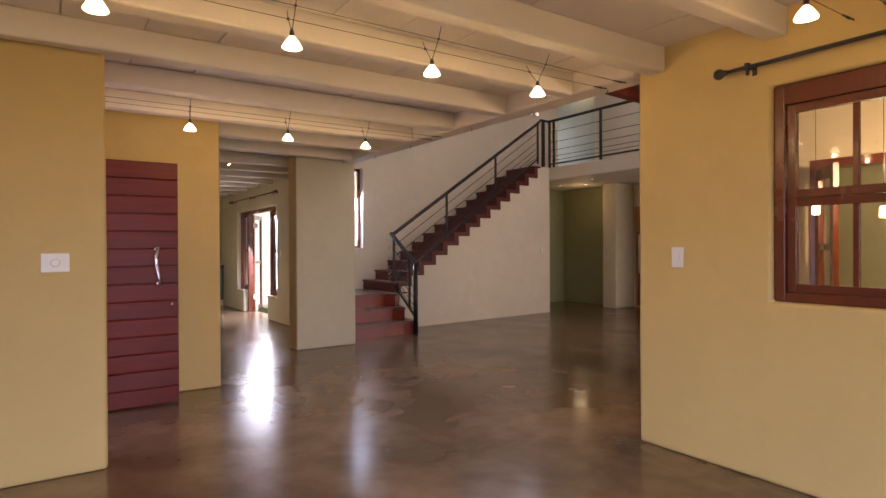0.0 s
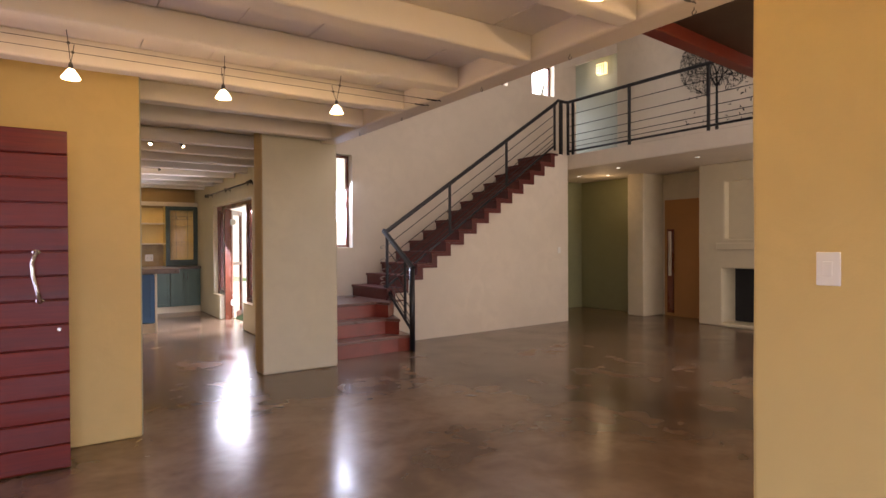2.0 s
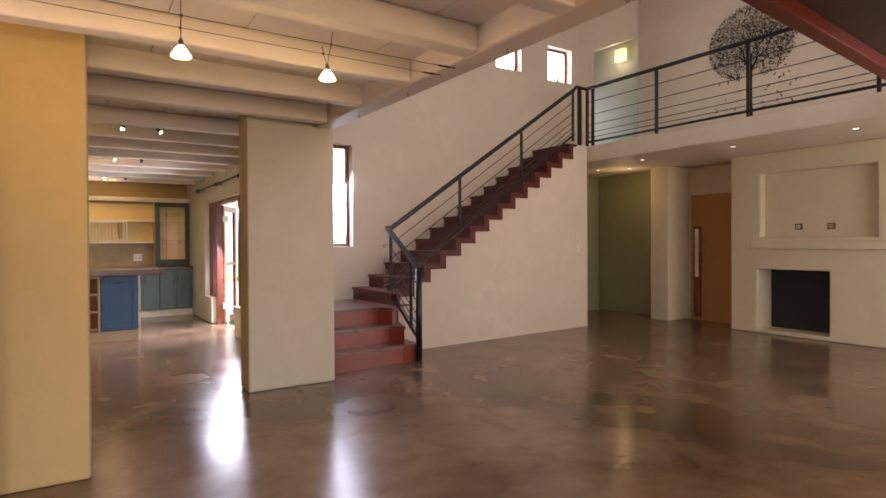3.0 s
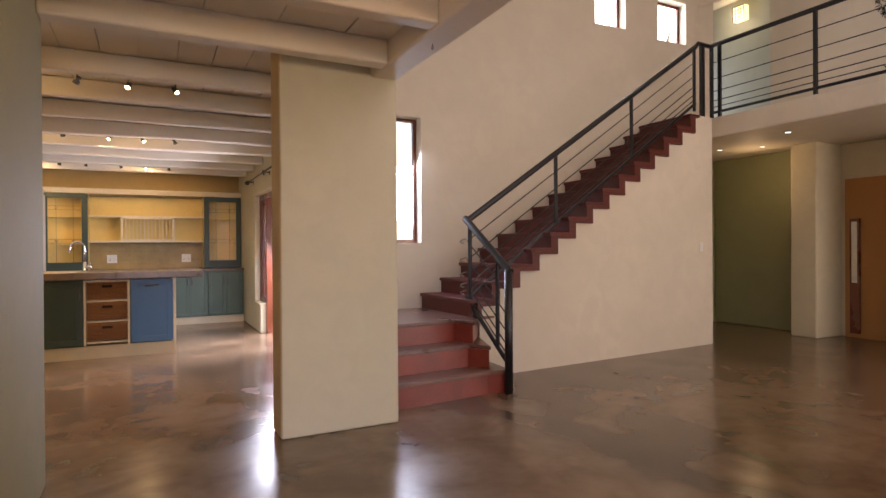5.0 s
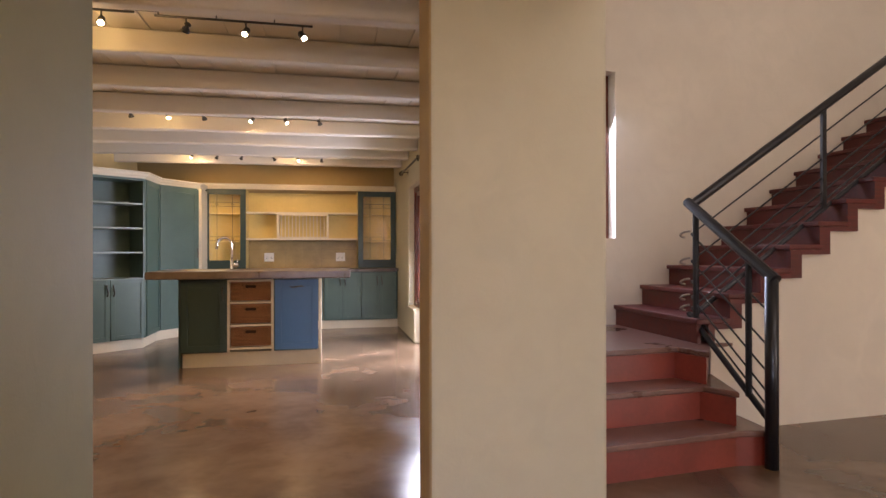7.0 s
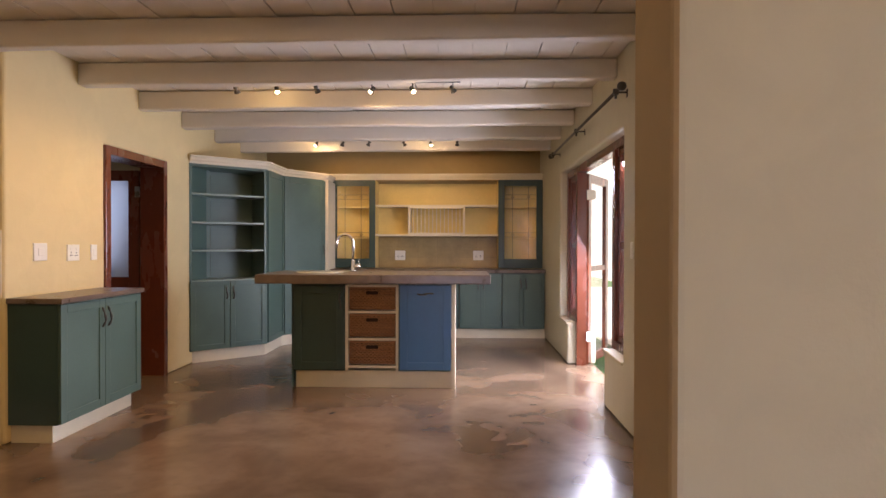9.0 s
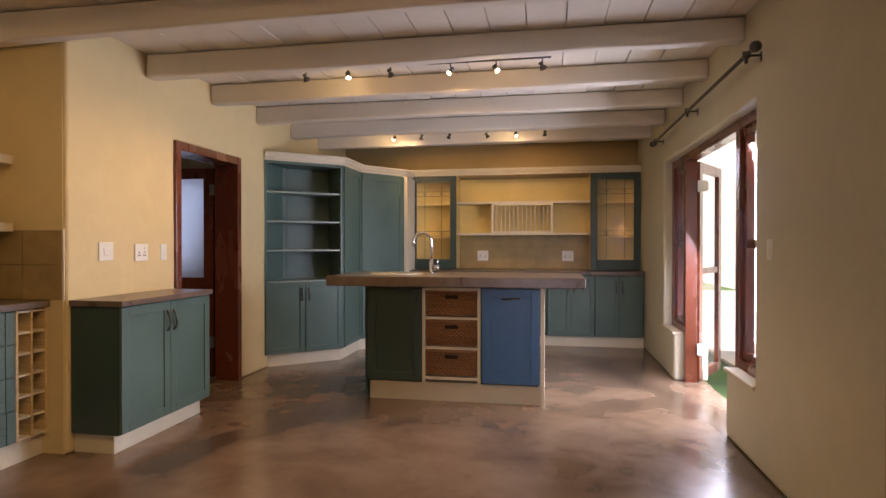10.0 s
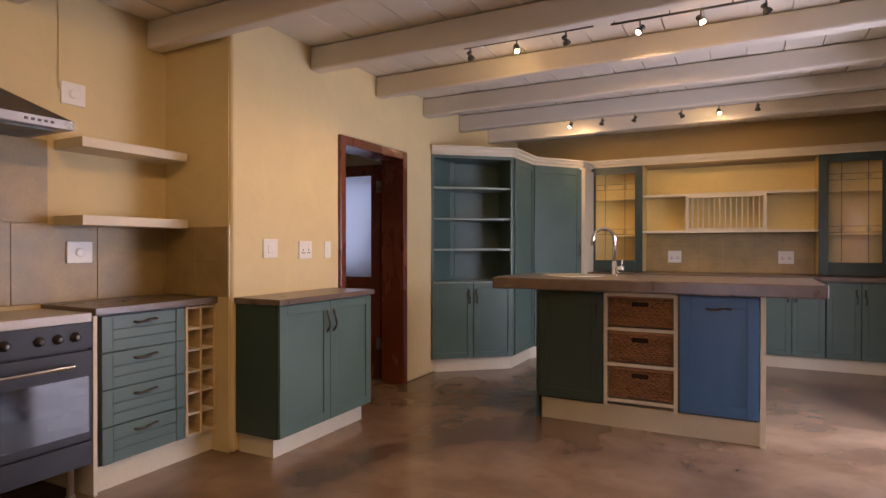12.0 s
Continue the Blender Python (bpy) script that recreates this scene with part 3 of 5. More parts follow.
part("bottom_rail", tube(bmesh.new(), [C_B, U_B], 0.017, 10), STEEL, rail)
part("top_joint", tube(bmesh.new(), [U_T, (7.70, 7.42, 3.86), (7.92, 7.42, 3.86)], 0.027, 12), STEEL, rail)
rail_bars(rail, N_T, C_T, N_B, C_B)
rail_bars(rail, C_T, U_T, C_B, U_B)
for t in RAIL_BARS:
    p = Vector(lerp(C_T, C_B, t))
    arc = [p + Vector((-0.012 - 0.05 * math.sin(a), 0.045 * (1 - math.cos(a)) * 0.6, 0.02 * math.cos(a))) for a in (i * math.pi / 8 for i in range(9))]
    part("bar_loop", tube(bmesh.new(), arc, 0.008, 6), NICKEL, rail, "bent bar end with a bright edge")
for x in (5.44, 6.54, 7.62):
    f = (x - C_T[0]) / (U_T[0] - C_T[0])
    a, b = lerp(C_T, U_T, f), lerp(C_B, U_B, f)
    part("post", boxes((x - 0.017, x + 0.017, a[1] - 0.012, a[1] + 0.012, b[2] - (0.09 if x > 7.5 else 0), a[2])), STEEL, rail)
part("post", boxes((7.74, 7.80, 7.40, 7.44, 2.92, 3.86)), STEEL, rail)

gal = thing("gallery_railing", 7.93, 7.4, 2.92, "charcoal painted steel gallery railing above the lounge", "railing")
part("handrail", tube(bmesh.new(), [(7.93, 7.42, 3.86), (7.93, 3.1, 3.86)], 0.028, 12), STEEL, gal)
part("bottom_rail", tube(bmesh.new(), [(7.93, 7.42, 2.99), (7.93, 3.1, 2.99)], 0.018, 8), STEEL, gal)
rail_bars(gal, (7.93, 7.42, 3.86), (7.93, 3.1, 3.86), (7.93, 7.42, 2.99), (7.93, 3.1, 2.99))
for y in (7.40, 7.28, 6.08, 4.74, 3.35):
    part("post", boxes((7.912, 7.948, y - 0.018, y + 0.018, 2.92, 3.85)), STEEL, gal)

# stair, railings and end walls are sheared on plan to fit the camera's view
for ob in [*stair.children, *rail.children, *gal.children, under, stair_end]:
    for v in ob.data.vertices:
        t = max(0.0, (v.co.x - 4.45) / 3.48)
        v.co.x += 0.20 * t
        v.co.y += 0.25 * t

# ---- doors and windows ----
TURN_X = Matrix.Rotation(math.pi / 2, 4, "Z")


def place(x, y, z, turn=0.0):
    return Matrix.Translation((x, y, z)) @ Matrix.Rotation(radians(turn), 4, "Z")


front = thing("front_door", -0.30, 4.56, 0, "oxblood boarded front door standing open, with a steel pull handle", "door")
part("core", boxes((-0.31, 0.63, 4.562, 4.60, 0.012, 2.07)), DOORRED, front)
for k in range(14):
    z = 0.012 + k * 2.058 / 14
    bm = prism([(4.544, z + 0.002), (4.5635, z + 0.002), (4.5635, z + 0.1445), (4.544, z + 0.1445), (4.540, z + 0.138), (4.540, z + 0.009)], "x", -0.312, 0.632)
    part("board", bm, DOORRED, front)
bm = tube(bmesh.new(), [(0.47, 4.54, 1.33), (0.47, 4.49, 1.33), (0.45, 4.475, 1.27), (0.455, 4.475, 1.19), (0.475, 4.48, 1.10), (0.485, 4.49, 1.045), (0.485, 4.54, 1.04)], [0.016, 0.014, 0.013, 0.013, 0.012, 0.013, 0.016], 10)
for z, x in ((1.33, 0.47), (1.04, 0.485)):
    lathe(bm, [(0.024, 0), (0.024, 0.008), (0.014, 0.012)], 14, (x, 4.55, z), Matrix.Rotation(math.pi / 2, 3, "X"))
part("pull_handle", bm, CHROME, front, "curved polished steel pull handle", smooth=True)
part("lock_rose", lathe(bmesh.new(), [(0.026, 0), (0.026, 0.006), (0.012, 0.010), (0.010, 0.011)], 18, (0.58, 4.55, 0.86), Matrix.Rotation(math.pi / 2, 3, "X")), CHROME, front, "round steel lock cover")
fr = tagged(part("door_frame", boxes((-0.50, -0.42, 3.625, 3.70, 0, 2.075), (-0.50, -0.42, 4.46, 4.535, 0, 2.075), (-0.50, -0.42, 3.70, 4.46, 2.0, 2.075)), REDWOOD), "oxblood front door frame", "door frame", kind="structure")


def casement(parent, m, w, h, bar=0.055, cols=1, rows=1, thick=0.045, mat=None, glass=None):
    """A glazed sash in its own plane: local x is the width and y the thickness."""
    mat, glass = mat or MAHOG, glass or GLASS
    b = [(0, bar, 0, thick, 0, h), (w - bar, w, 0, thick, 0, h), (bar, w - bar, 0, thick, 0, bar), (bar, w - bar, 0, thick, h - bar, h)]
    g = 0.028
    for c in range(1, cols):
        x = bar + (w - 2 * bar) * c / cols
        b.append((x - g / 2, x + g / 2, 0.006, thick - 0.006, bar, h - bar))
    for r in range(1, rows):
        z = bar + (h - 2 * bar) * r / rows
        b.append((bar, w - bar, 0.007, thick - 0.007, z - g, z + g))
    sash = part("sash", boxes(*b, m=m), mat, parent, bevel=0.003)
    pane = part("pane", boxes((bar - 0.005, w - bar + 0.005, thick / 2 - 0.002, thick / 2 + 0.002, bar - 0.005, h - bar + 0.005), m=m), glass, parent, "clear glass pane")
    pane.visible_shadow = False
    return sash


win = thing("living_window", 3.12, 0.03, 1.03, "mahogany framed window between the living and dining rooms", "window")
part("frame", boxes((3.09, 3.19, 0.715, 0.773, 1.027, 2.228), (3.09, 3.19, -0.658, -0.617, 1.027, 2.228), (3.091, 3.19, -0.617, 0.715, 1.027, 1.078), (3.091, 3.19, -0.617, 0.715, 2.118, 2.228)), MAHOG, win, bevel=0.004)
for y in (-0.614, 0.052):
    for z, h in ((1.08, 0.518), (1.60, 0.516)):
        casement(win, place(3.155, y, z, 90), 0.66, h, 0.045, 2, 1, 0.04)

fd = thing("french_door", 3.2, 10.66, 0, "mahogany french door standing open to the garden, with sidelights", "door")
XF0, XF1 = 3.14, 3.24
part("frame", boxes((XF0, XF1, 9.87, 9.95, 0, 2.09), (XF0, XF1, 11.37, 11.45, 0, 2.09), (XF0, XF1, 9.33, 9.40, 0.445, 2.09), (XF0, XF1, 11.88, 11.95, 0.445, 2.09),
                    (XF0 + 0.001, XF1 - 0.001, 9.40, 9.87, 2.02, 2.09), (XF0 + 0.001, XF1 - 0.001, 9.95, 11.37, 2.02, 2.09), (XF0 + 0.001, XF1 - 0.001, 11.45, 11.88, 2.02, 2.09),
                    (XF0 + 0.001, XF1 - 0.001, 9.40, 9.87, 0.445, 0.51), (XF0 + 0.001, XF1 - 0.001, 11.45, 11.88, 0.445, 0.51)), MAHOG, fd, bevel=0.004)
casement(fd, place(3.21, 9.40, 0.51, 90), 0.47, 1.51, 0.05, 1, 2)
casement(fd, place(3.21, 11.45, 0.51, 90), 0.43, 1.51, 0.05, 1, 2)
leaf_l = casement(fd, place(3.26, 11.36, 0.015, 60), 0.70, 2.0, 0.09, 1, 2)
leaf_r = casement(fd, place(3.26, 9.915, 0.015, -62), 0.70, 2.0, 0.09, 1, 2)
for z in (0.26, 1.74):
    part("hinge", boxes((3.236, 3.31, 11.335, 11.352, z, z + 0.10), (3.31, 3.325, 11.33, 11.352, z + 0.01, z + 0.09)), PLASTIC, fd, "white painted hinge")
for y0, y1 in ((9.33, 9.87), (11.45, 11.95)):
    tagged(part("window_sill", boxes((3.045, 3.14, y0 - 0.005, y1 + 0.005, 0.425, 0.45)), CREAM, bevel=0.008), "cream plastered sill of the sidelight", "window sill", kind="structure")


def curtain_rod(name, x, y0, y1, z, wall_x, label, ball0=True, ball1=True, r=0.012):
    rod = thing(name, x, (y0 + y1) / 2, z, label, "curtain rod")
    part("pole", tube(bmesh.new(), [(x, y0, z), (x, y1, z)], r, 10), PEWTER, rod, smooth=True)
    for y, on in ((y0, ball0), (y1, ball1)):
        if on:
            d = -1 if y == y0 else 1
            m = Matrix.Rotation(-d * math.pi / 2, 3, "X")
            part("finial", lathe(bmesh.new(), [(0.012, 0), (0.018, 0.012), (0.014, 0.018), (0.027, 0.032), (0.032, 0.05), (0.026, 0.068), (0.008, 0.08)], 14, (x, y, z), m), PEWTER, rod, smooth=True)
    for y in (y0 + 0.10, (y0 + y1) / 2, y1 - 0.12):
        part("bracket", boxes((x - 0.018, x + 0.018, y - 0.010, y + 0.010, z - 0.018, z + 0.022), (x + 0.018, wall_x, y - 0.005, y + 0.005, z - 0.008, z + 0.004), (wall_x - 0.005, wall_x, y - 0.014, y + 0.014, z - 0.035, z + 0.02), (x - 0.008, x + 0.008, y - 0.008, y + 0.008, z - 0.045, z - 0.018)), PEWTER, rod, bevel=0.002)
    return rod


curtain_rod("curtain_rod", 2.98, 9.14, 12.08, 2.31, 3.06, "long dark metal curtain rod above the french door")
curtain_rod("curtain_rod", 2.98, -1.3, 0.98, 2.345, 3.06, "dark metal curtain rod above the living room window")

sw = thing("stair_window", 4.07, 8.5, 1.32, "tall narrow dark framed window on the stair", "window")
casement(sw, place(3.842, 8.50, 1.322), 0.456, 1.396, 0.04)
for x, z, w in ((6.832, 4.202, 0.526), (7.962, 4.162, 0.556)):
    w2 = thing("gallery_window", x + 0.3, 8.5, z, "small square dark framed window high on the stair wall", "window", "gallery windows")
    casement(w2, place(x, 8.50, z), w, 0.576 if x < 7.5 else 0.586, 0.04)

kd = thing("scullery_door", -1.1, 10.75, 0, "mahogany half-glazed door standing open to the scullery", "door")
part("frame", boxes((-1.16, -0.925, 9.82, 9.885, 0, 2.07), (-1.16, -0.925, 10.725, 10.79, 0, 2.07), (-1.16, -0.926, 9.885, 10.725, 2.0, 2.07)), MAHOG, kd, bevel=0.004)
casement(kd, place(-2.03, 10.71, 0.85, 3), 0.84, 1.13, 0.10, glass=FROST)
part("lower_panel", boxes((0, 0.84, 0, 0.045, 0, 0.85), (0.1, 0.74, -0.006, 0, 0.12, 0.74), m=place(-2.03, 10.71, 0.015, 3)), MAHOG, kd)
part("hinge", boxes((-1.20, -1.16, 10.70, 10.72, 1.72, 1.82), (-1.20, -1.16, 10.70, 10.72, 0.3, 0.4)), NICKEL, kd)
# the scullery has no window: this lamp is added to light the frosted pane
window_light("sky_through_scullery_window", -2.2, 11.85, 1.5, (-1.8, 10.5, 1.4), 1.2, 1.0, 2.6, (0.6, 0.72, 1.0))

dd = thing("dining_french_door", 5.66, 1.45, 0, "red-brown french door to the dining terrace", "door")
part("frame", boxes((5.58, 5.71, 0.30, 0.38, 0, 2.12), (5.58, 5.71, 1.59, 1.67, 0, 2.12), (5.581, 5.71, 0.38, 1.59, 2.04, 2.12)), MAHOG, dd)
casement(dd, place(5.66, 0.385, 0.02, 90), 0.60, 2.0, 0.1, 1, 3)
casement(dd, place(5.57, 1.62, 0.02, 215), 0.60, 2.0, 0.1, 1, 3)
# not a wall of the house: a panel added so the panes look dark
tagged(part("wall_behind_dining_door", boxes((6.1, 6.2, 0.36, 2.3, 0, 3.0)), OLIVE), "olive backing added to darken the dining door panes", "wall", kind="structure")
for y, z in ((1.2, 1.61), (0.76, 1.57)):
    pl = thing("pendant_lamp", 4.6, y, 2.94, "small lit glass pendant lamp on a thin dark cord", "pendant lamp", "dining pendants")
    part("cord", tube(bmesh.new(), [(4.6, y, 2.944), (4.6, y, z + 0.045)], 0.0025, 6), BLACK, pl)
    part("shade", lathe(bmesh.new(), [(0.012, z + 0.045), (0.026, z + 0.03), (0.028, z - 0.03), (0.022, z - 0.04)], 14, (4.6, y, 0)), SHADE, pl, smooth=True)
bulb("dining_bulb", 4.6, 0.7, 1.95, 60, size=0.012)

# ---- switches, sockets and small fittings ----
def plate(name, x, y, z, turn, w, h, label, kind="rocker"):
    """A wall plate whose face looks along local -y."""
    m = place(x, y, z, turn)
    t = thing(name, x, y, z, label, "light switch" if "switch" in name else "socket")
    part("plate", boxes((-w / 2, w / 2, -0.009, 0.004, -h / 2, h / 2), m=m), PLASTIC, t, bevel=0.003)
    if kind == "rocker":
        part("rocker", boxes((-w * 0.2, w * 0.2, -0.013, -0.009, -h * 0.22, h * 0.22), m=m), PLASTIC, t, bevel=0.002)
    elif kind == "knob":
        part("knob", lathe(bmesh.new(), [(0.026, 0), (0.026, 0.012), (0.018, 0.016)], 18, (x, y, z), m.to_3x3() @ Matrix.Rotation(math.pi / 2, 3, "X")), PLASTIC, t)
    else:
        for u in (-w * 0.25, w * 0.25):
            part("switch_rocker", boxes((u - 0.008, u + 0.008, -0.012, -0.009, 0.018, 0.038), m=m), PLASTIC, t)
        for u in (-w * 0.22, w * 0.22):
            for a, b in ((0, 0.0), (-0.009, -0.02), (0.009, -0.02)):
                part("pin_hole", boxes((u + a - 0.004, u + a + 0.004, -0.0098, -0.009, b - 0.005, b + 0.005), m=m), BLACK, t)
    return t


plate("dimmer_switch", -0.26, 3.17, 1.26, 0, 0.14, 0.11, "white dimmer switch plate on the ochre wall", "knob")
plate("light_switch", 3.06, 1.355, 1.265, -90, 0.085, 0.13, "white light switch on the ochre wall")
plate("light_switch", 7.84, 7.592, 1.25, 4, 0.07, 0.11, "white light switch on the pale stair wall")
plate("light_switch", -0.94, 9.10, 1.215, 90, 0.125, 0.12, "white light switch on the sand kitchen wall")
plate("wall_socket", -0.94, 9.435, 1.205, 90, 0.13, 0.12, "white double socket above the green cabinet", "socket")
plate("light_switch", -0.94, 9.675, 1.205, 90, 0.07, 0.12, "small white switch beside the scullery door")
plate("wall_socket", 1.03, 13.70, 1.11, 0, 0.15, 0.14, "white double socket on the tiled kitchen splashback", "socket")
plate("wall_socket", 2.17, 13.70, 1.11, 0, 0.15, 0.14, "white double socket on the tiled kitchen splashback", "socket")
plate("wall_socket", -1.517, 8.24, 1.195, 90, 0.14, 0.12, "white round-faced socket under the alcove shelves", "knob")
plate("isolator_switch", -1.53, 8.215, 2.065, 90, 0.13, 0.12, "white isolator switch beside the cooker hood", "knob")
plate("light_switch", 3.06, 9.095, 1.233, -90, 0.075, 0.11, "white light switch beside the french door")
plate("light_switch", 10.2, 6.6, 1.1, -90, 0.08, 0.12, "white switch on the rust passage wall")

# ---- kitchen ----
def shaker(parent, m, w, h, mat, handle="", rail=0.065, label=""):
    """A framed cabinet front; local x is the width, z the height, and the face looks along -y."""
    t = 0.02
    d = part("door", boxes((0, rail, -t, 0, 0, h), (w - rail, w, -t, 0, 0, h), (rail, w - rail, -t, 0, 0, rail), (rail, w - rail, -t, 0, h - rail, h), m=m), mat, parent, label, bevel=0.0025)
    part("panel", boxes((rail - 0.003, w - rail + 0.003, -t + 0.009, -0.002, rail - 0.003, h - rail + 0.003), m=m), mat, d)
    if handle:
        pull(d, m, w, h, handle)
    return d


def pull(parent, m, w, h, where):
    """A cast bow handle: upright near an edge, or level in the middle."""
    pts, rs = [], []
    for i in range(13):
        s = -1 + i / 6
        pts.append((s * 0.068, -0.022 - 0.022 * (1 - s * s), 0.006 * math.sin(s * 3)))
        rs.append(0.0042 + 0.0055 * max(0, 1 - abs(s) * 2.2) + (0.004 if 0.6 < abs(s) < 0.9 else 0.001))
    if where == "level":
        c, r = Vector((w / 2, 0, h - 0.075 if h > 0.25 else h / 2 + 0.02)), Matrix.Identity(3)
    else:
        c, r = Vector((w - 0.032 if where == "right" else 0.032, 0, h - 0.13)), Matrix.Rotation(math.pi / 2, 3, "Y")
    bm = tube(bmesh.new(), [m @ (c + r @ Vector(p)) for p in pts], rs, 7)
    for e in (pts[0], pts[-1]):
        q = c + r @ Vector(e)
        tube(bm, [m @ Vector((q.x, q.y, q.z)), m @ Vector((q.x, -0.02, q.z))], 0.006, 7)
    return part("handle", bm, PEWTER, parent, "dark cast metal handle", smooth=True)


# island
isl = thing("kitchen_island", 1.15, 10.6, 0, "green and blue kitchen island with wicker drawers and an ivory plinth", "kitchen island")
part("carcass", boxes((0.445, 0.905, 10.345, 10.93, 0.15, 0.925), (1.37, 1.83, 10.345, 10.93, 0.15, 0.925), (0.905, 1.37, 10.88, 10.93, 0.15, 0.925)), DTEAL, isl)
part("plinth", boxes((0.46, 1.845, 10.36, 10.92, 0, 0.15)), IVORY, isl, "ivory painted plinth")
part("end_panel", boxes((1.845, 1.875, 10.325, 10.95, 0, 0.926)), IVORY, isl, "ivory painted end panel")
part("end_panel", boxes((0.427, 0.444, 10.335, 10.94, 0, 0.926)), DTEAL, isl, "dark green end panel")
shaker(isl, place(0.45, 10.343, 0.165), 0.445, 0.735, DTEAL, "right", label="dark green door")
shaker(isl, place(1.39, 10.343, 0.165), 0.45, 0.745, BLUE, "level", label="bright blue appliance door")
for x in (0.906, 1.352):
    part("rack_upright", boxes((x, x + 0.024, 10.33, 10.88, 0.15, 0.91)), IVORY, isl, "ivory painted rack upright")
for z in (0.19, 0.432, 0.672, 0.905):
    part("rack_shelf", boxes((0.93, 1.352, 10.332, 10.87, z - 0.012, z + 0.010)), IVORY, isl, "ivory painted rack shelf")
for z in (0.212, 0.452, 0.692):
    bk = thing("wicker_basket", 1.141, 10.36, z, "brown woven wicker drawer basket", "basket", "island baskets")
    x0, x1, y0, y1, h = 0.942, 1.340, 10.345, 10.80, 0.195
    for side in ("front", "left", "right", "back"):
        bm = bmesh.new()
        n, rows = 22, 13
        for r in range(rows):
            zz = z + 0.008 + r * (h - 0.016) / (rows - 1)
            if side in ("front", "back"):
                segs = [(x0, x1)] if not (side == "front" and 0.66 < (zz - z) / h < 0.86) else [(x0, 1.085), (1.197, x1)]
                yy = y0 if side == "front" else y1
                for a, b in segs:
                    k = max(4, int((b - a) / 0.018))
                    tube(bm, [(a + (b - a) * i / k, yy + 0.006 * math.cos(math.pi * (i + r)), zz + 0.0015 * math.sin(i * 2.3 + r)) for i in range(k + 1)], 0.0072, 5)
            else:
                xx = x0 if side == "left" else x1
                tube(bm, [(xx + 0.003 * math.cos(math.pi * (i + r)), y0 + (y1 - y0) * i / 12, zz) for i in range(13)], 0.0066, 4)
        part("weave_" + side, bm, WICKER, bk)
    part("rim", boxes((x0 - 0.004, x1 + 0.004, y0 - 0.010, y0 + 0.012, z + h - 0.006, z + h + 0.008)), WICKER, bk, bevel=0.004)
    # a solid dark block stands for the shade within the basket
    part("liner", boxes((x0 + 0.01, x1 - 0.01, y0 + 0.012, y1 - 0.01, z + 0.002, z + h - 0.02)), surface("basket_shade", (0.03, 0.014, 0.008), 0.8) if "basket_shade" not in bpy.data.materials else bpy.data.materials["basket_shade"], bk)
itop = tagged(part("island_worktop", boxes((0.14, 2.18, 10.20, 11.04, 0.928, 1.008)), WORKTOP, bevel=0.008), "thick brown stone worktop on the kitchen island", "worktop")
sink = thing("sink", 0.60, 10.66, 1.0, "round inset kitchen sink with a steel rim", "sink")
part("rim", lathe(bmesh.new(), [(0.16, 1.009), (0.205, 1.016), (0.225, 1.014), (0.23, 1.0085)], 32, (0.60, 10.66, 0)), surface("cream_enamel", (0.62, 0.55, 0.42), 0.25), sink, smooth=True)
tap = thing("kitchen_tap", 0.875, 10.86, 1.008, "chrome swan-neck kitchen tap with one lever", "tap")
part("base", lathe(bmesh.new(), [(0.026, 1.008), (0.026, 1.016), (0.021, 1.02), (0.021, 1.11), (0.014, 1.118)], 18, (0.875, 10.86, 0)), CHROME, tap, smooth=True)
part("spout", tube(bmesh.new(), [(0.875, 10.86, 1.11), (0.875, 10.86, 1.28)] + [(0.875 - 0.075 * (1 - math.cos(a)), 10.86 - 0.03 * (1 - math.cos(a)), 1.28 + 0.085 * math.sin(a)) for a in (math.pi * i / 10 for i in range(1, 11))] + [(0.723, 10.80, 1.235)], 0.0135, 12), CHROME, tap, smooth=True)
part("lever", tube(bmesh.new(), [(0.89, 10.86, 1.055), (0.945, 10.845, 1.055)], 0.024, 16), CHROME, tap, smooth=True)
part("lever_pin", tube(bmesh.new(), [(0.93, 10.85, 1.07), (0.936, 10.85, 1.13)], [0.0055, 0.004], 8), CHROME, tap, smooth=True)

# wall of cabinets at the back
BY, UY = 13.10, 13.40
for i, (x0, w) in enumerate(((0.16, 0.57), (0.74, 0.57), (1.32, 0.57), (1.90, 0.57), (2.475, 0.57))):
    c = thing("base_cabinet", x0 + w / 2, 13.4, 0, "dark green base cabinet under the back worktop", "kitchen cabinet", "back base cabinets")
    part("body", boxes((x0, x0 + w, BY, 13.71, 0.13, 0.885)), DTEAL, c)
    for k in (0, 1):
        shaker(c, place(x0 + 0.003 + k * w / 2, BY - 0.001, 0.135), w / 2 - 0.006, 0.735, TEAL, "right" if k == 0 else "left", 0.05)
tagged(part("plinth_board", boxes((0.14, 3.055, BY + 0.03, BY + 0.05, 0, 0.13)), IVORY), "ivory painted plinth under the back cabinets", "plinth", kind="structure")
tagged(part("back_worktop", boxes((0.14, 3.058, BY - 0.03, 13.715, 0.886, 0.93)), WORKTOP, bevel=0.005), "brown stone worktop along the kitchen back wall", "worktop")
TILE = surface("sandstone_tile", (0.36, 0.26, 0.112), 0.42, 0.2, 5.0, 60.0, 0.6)


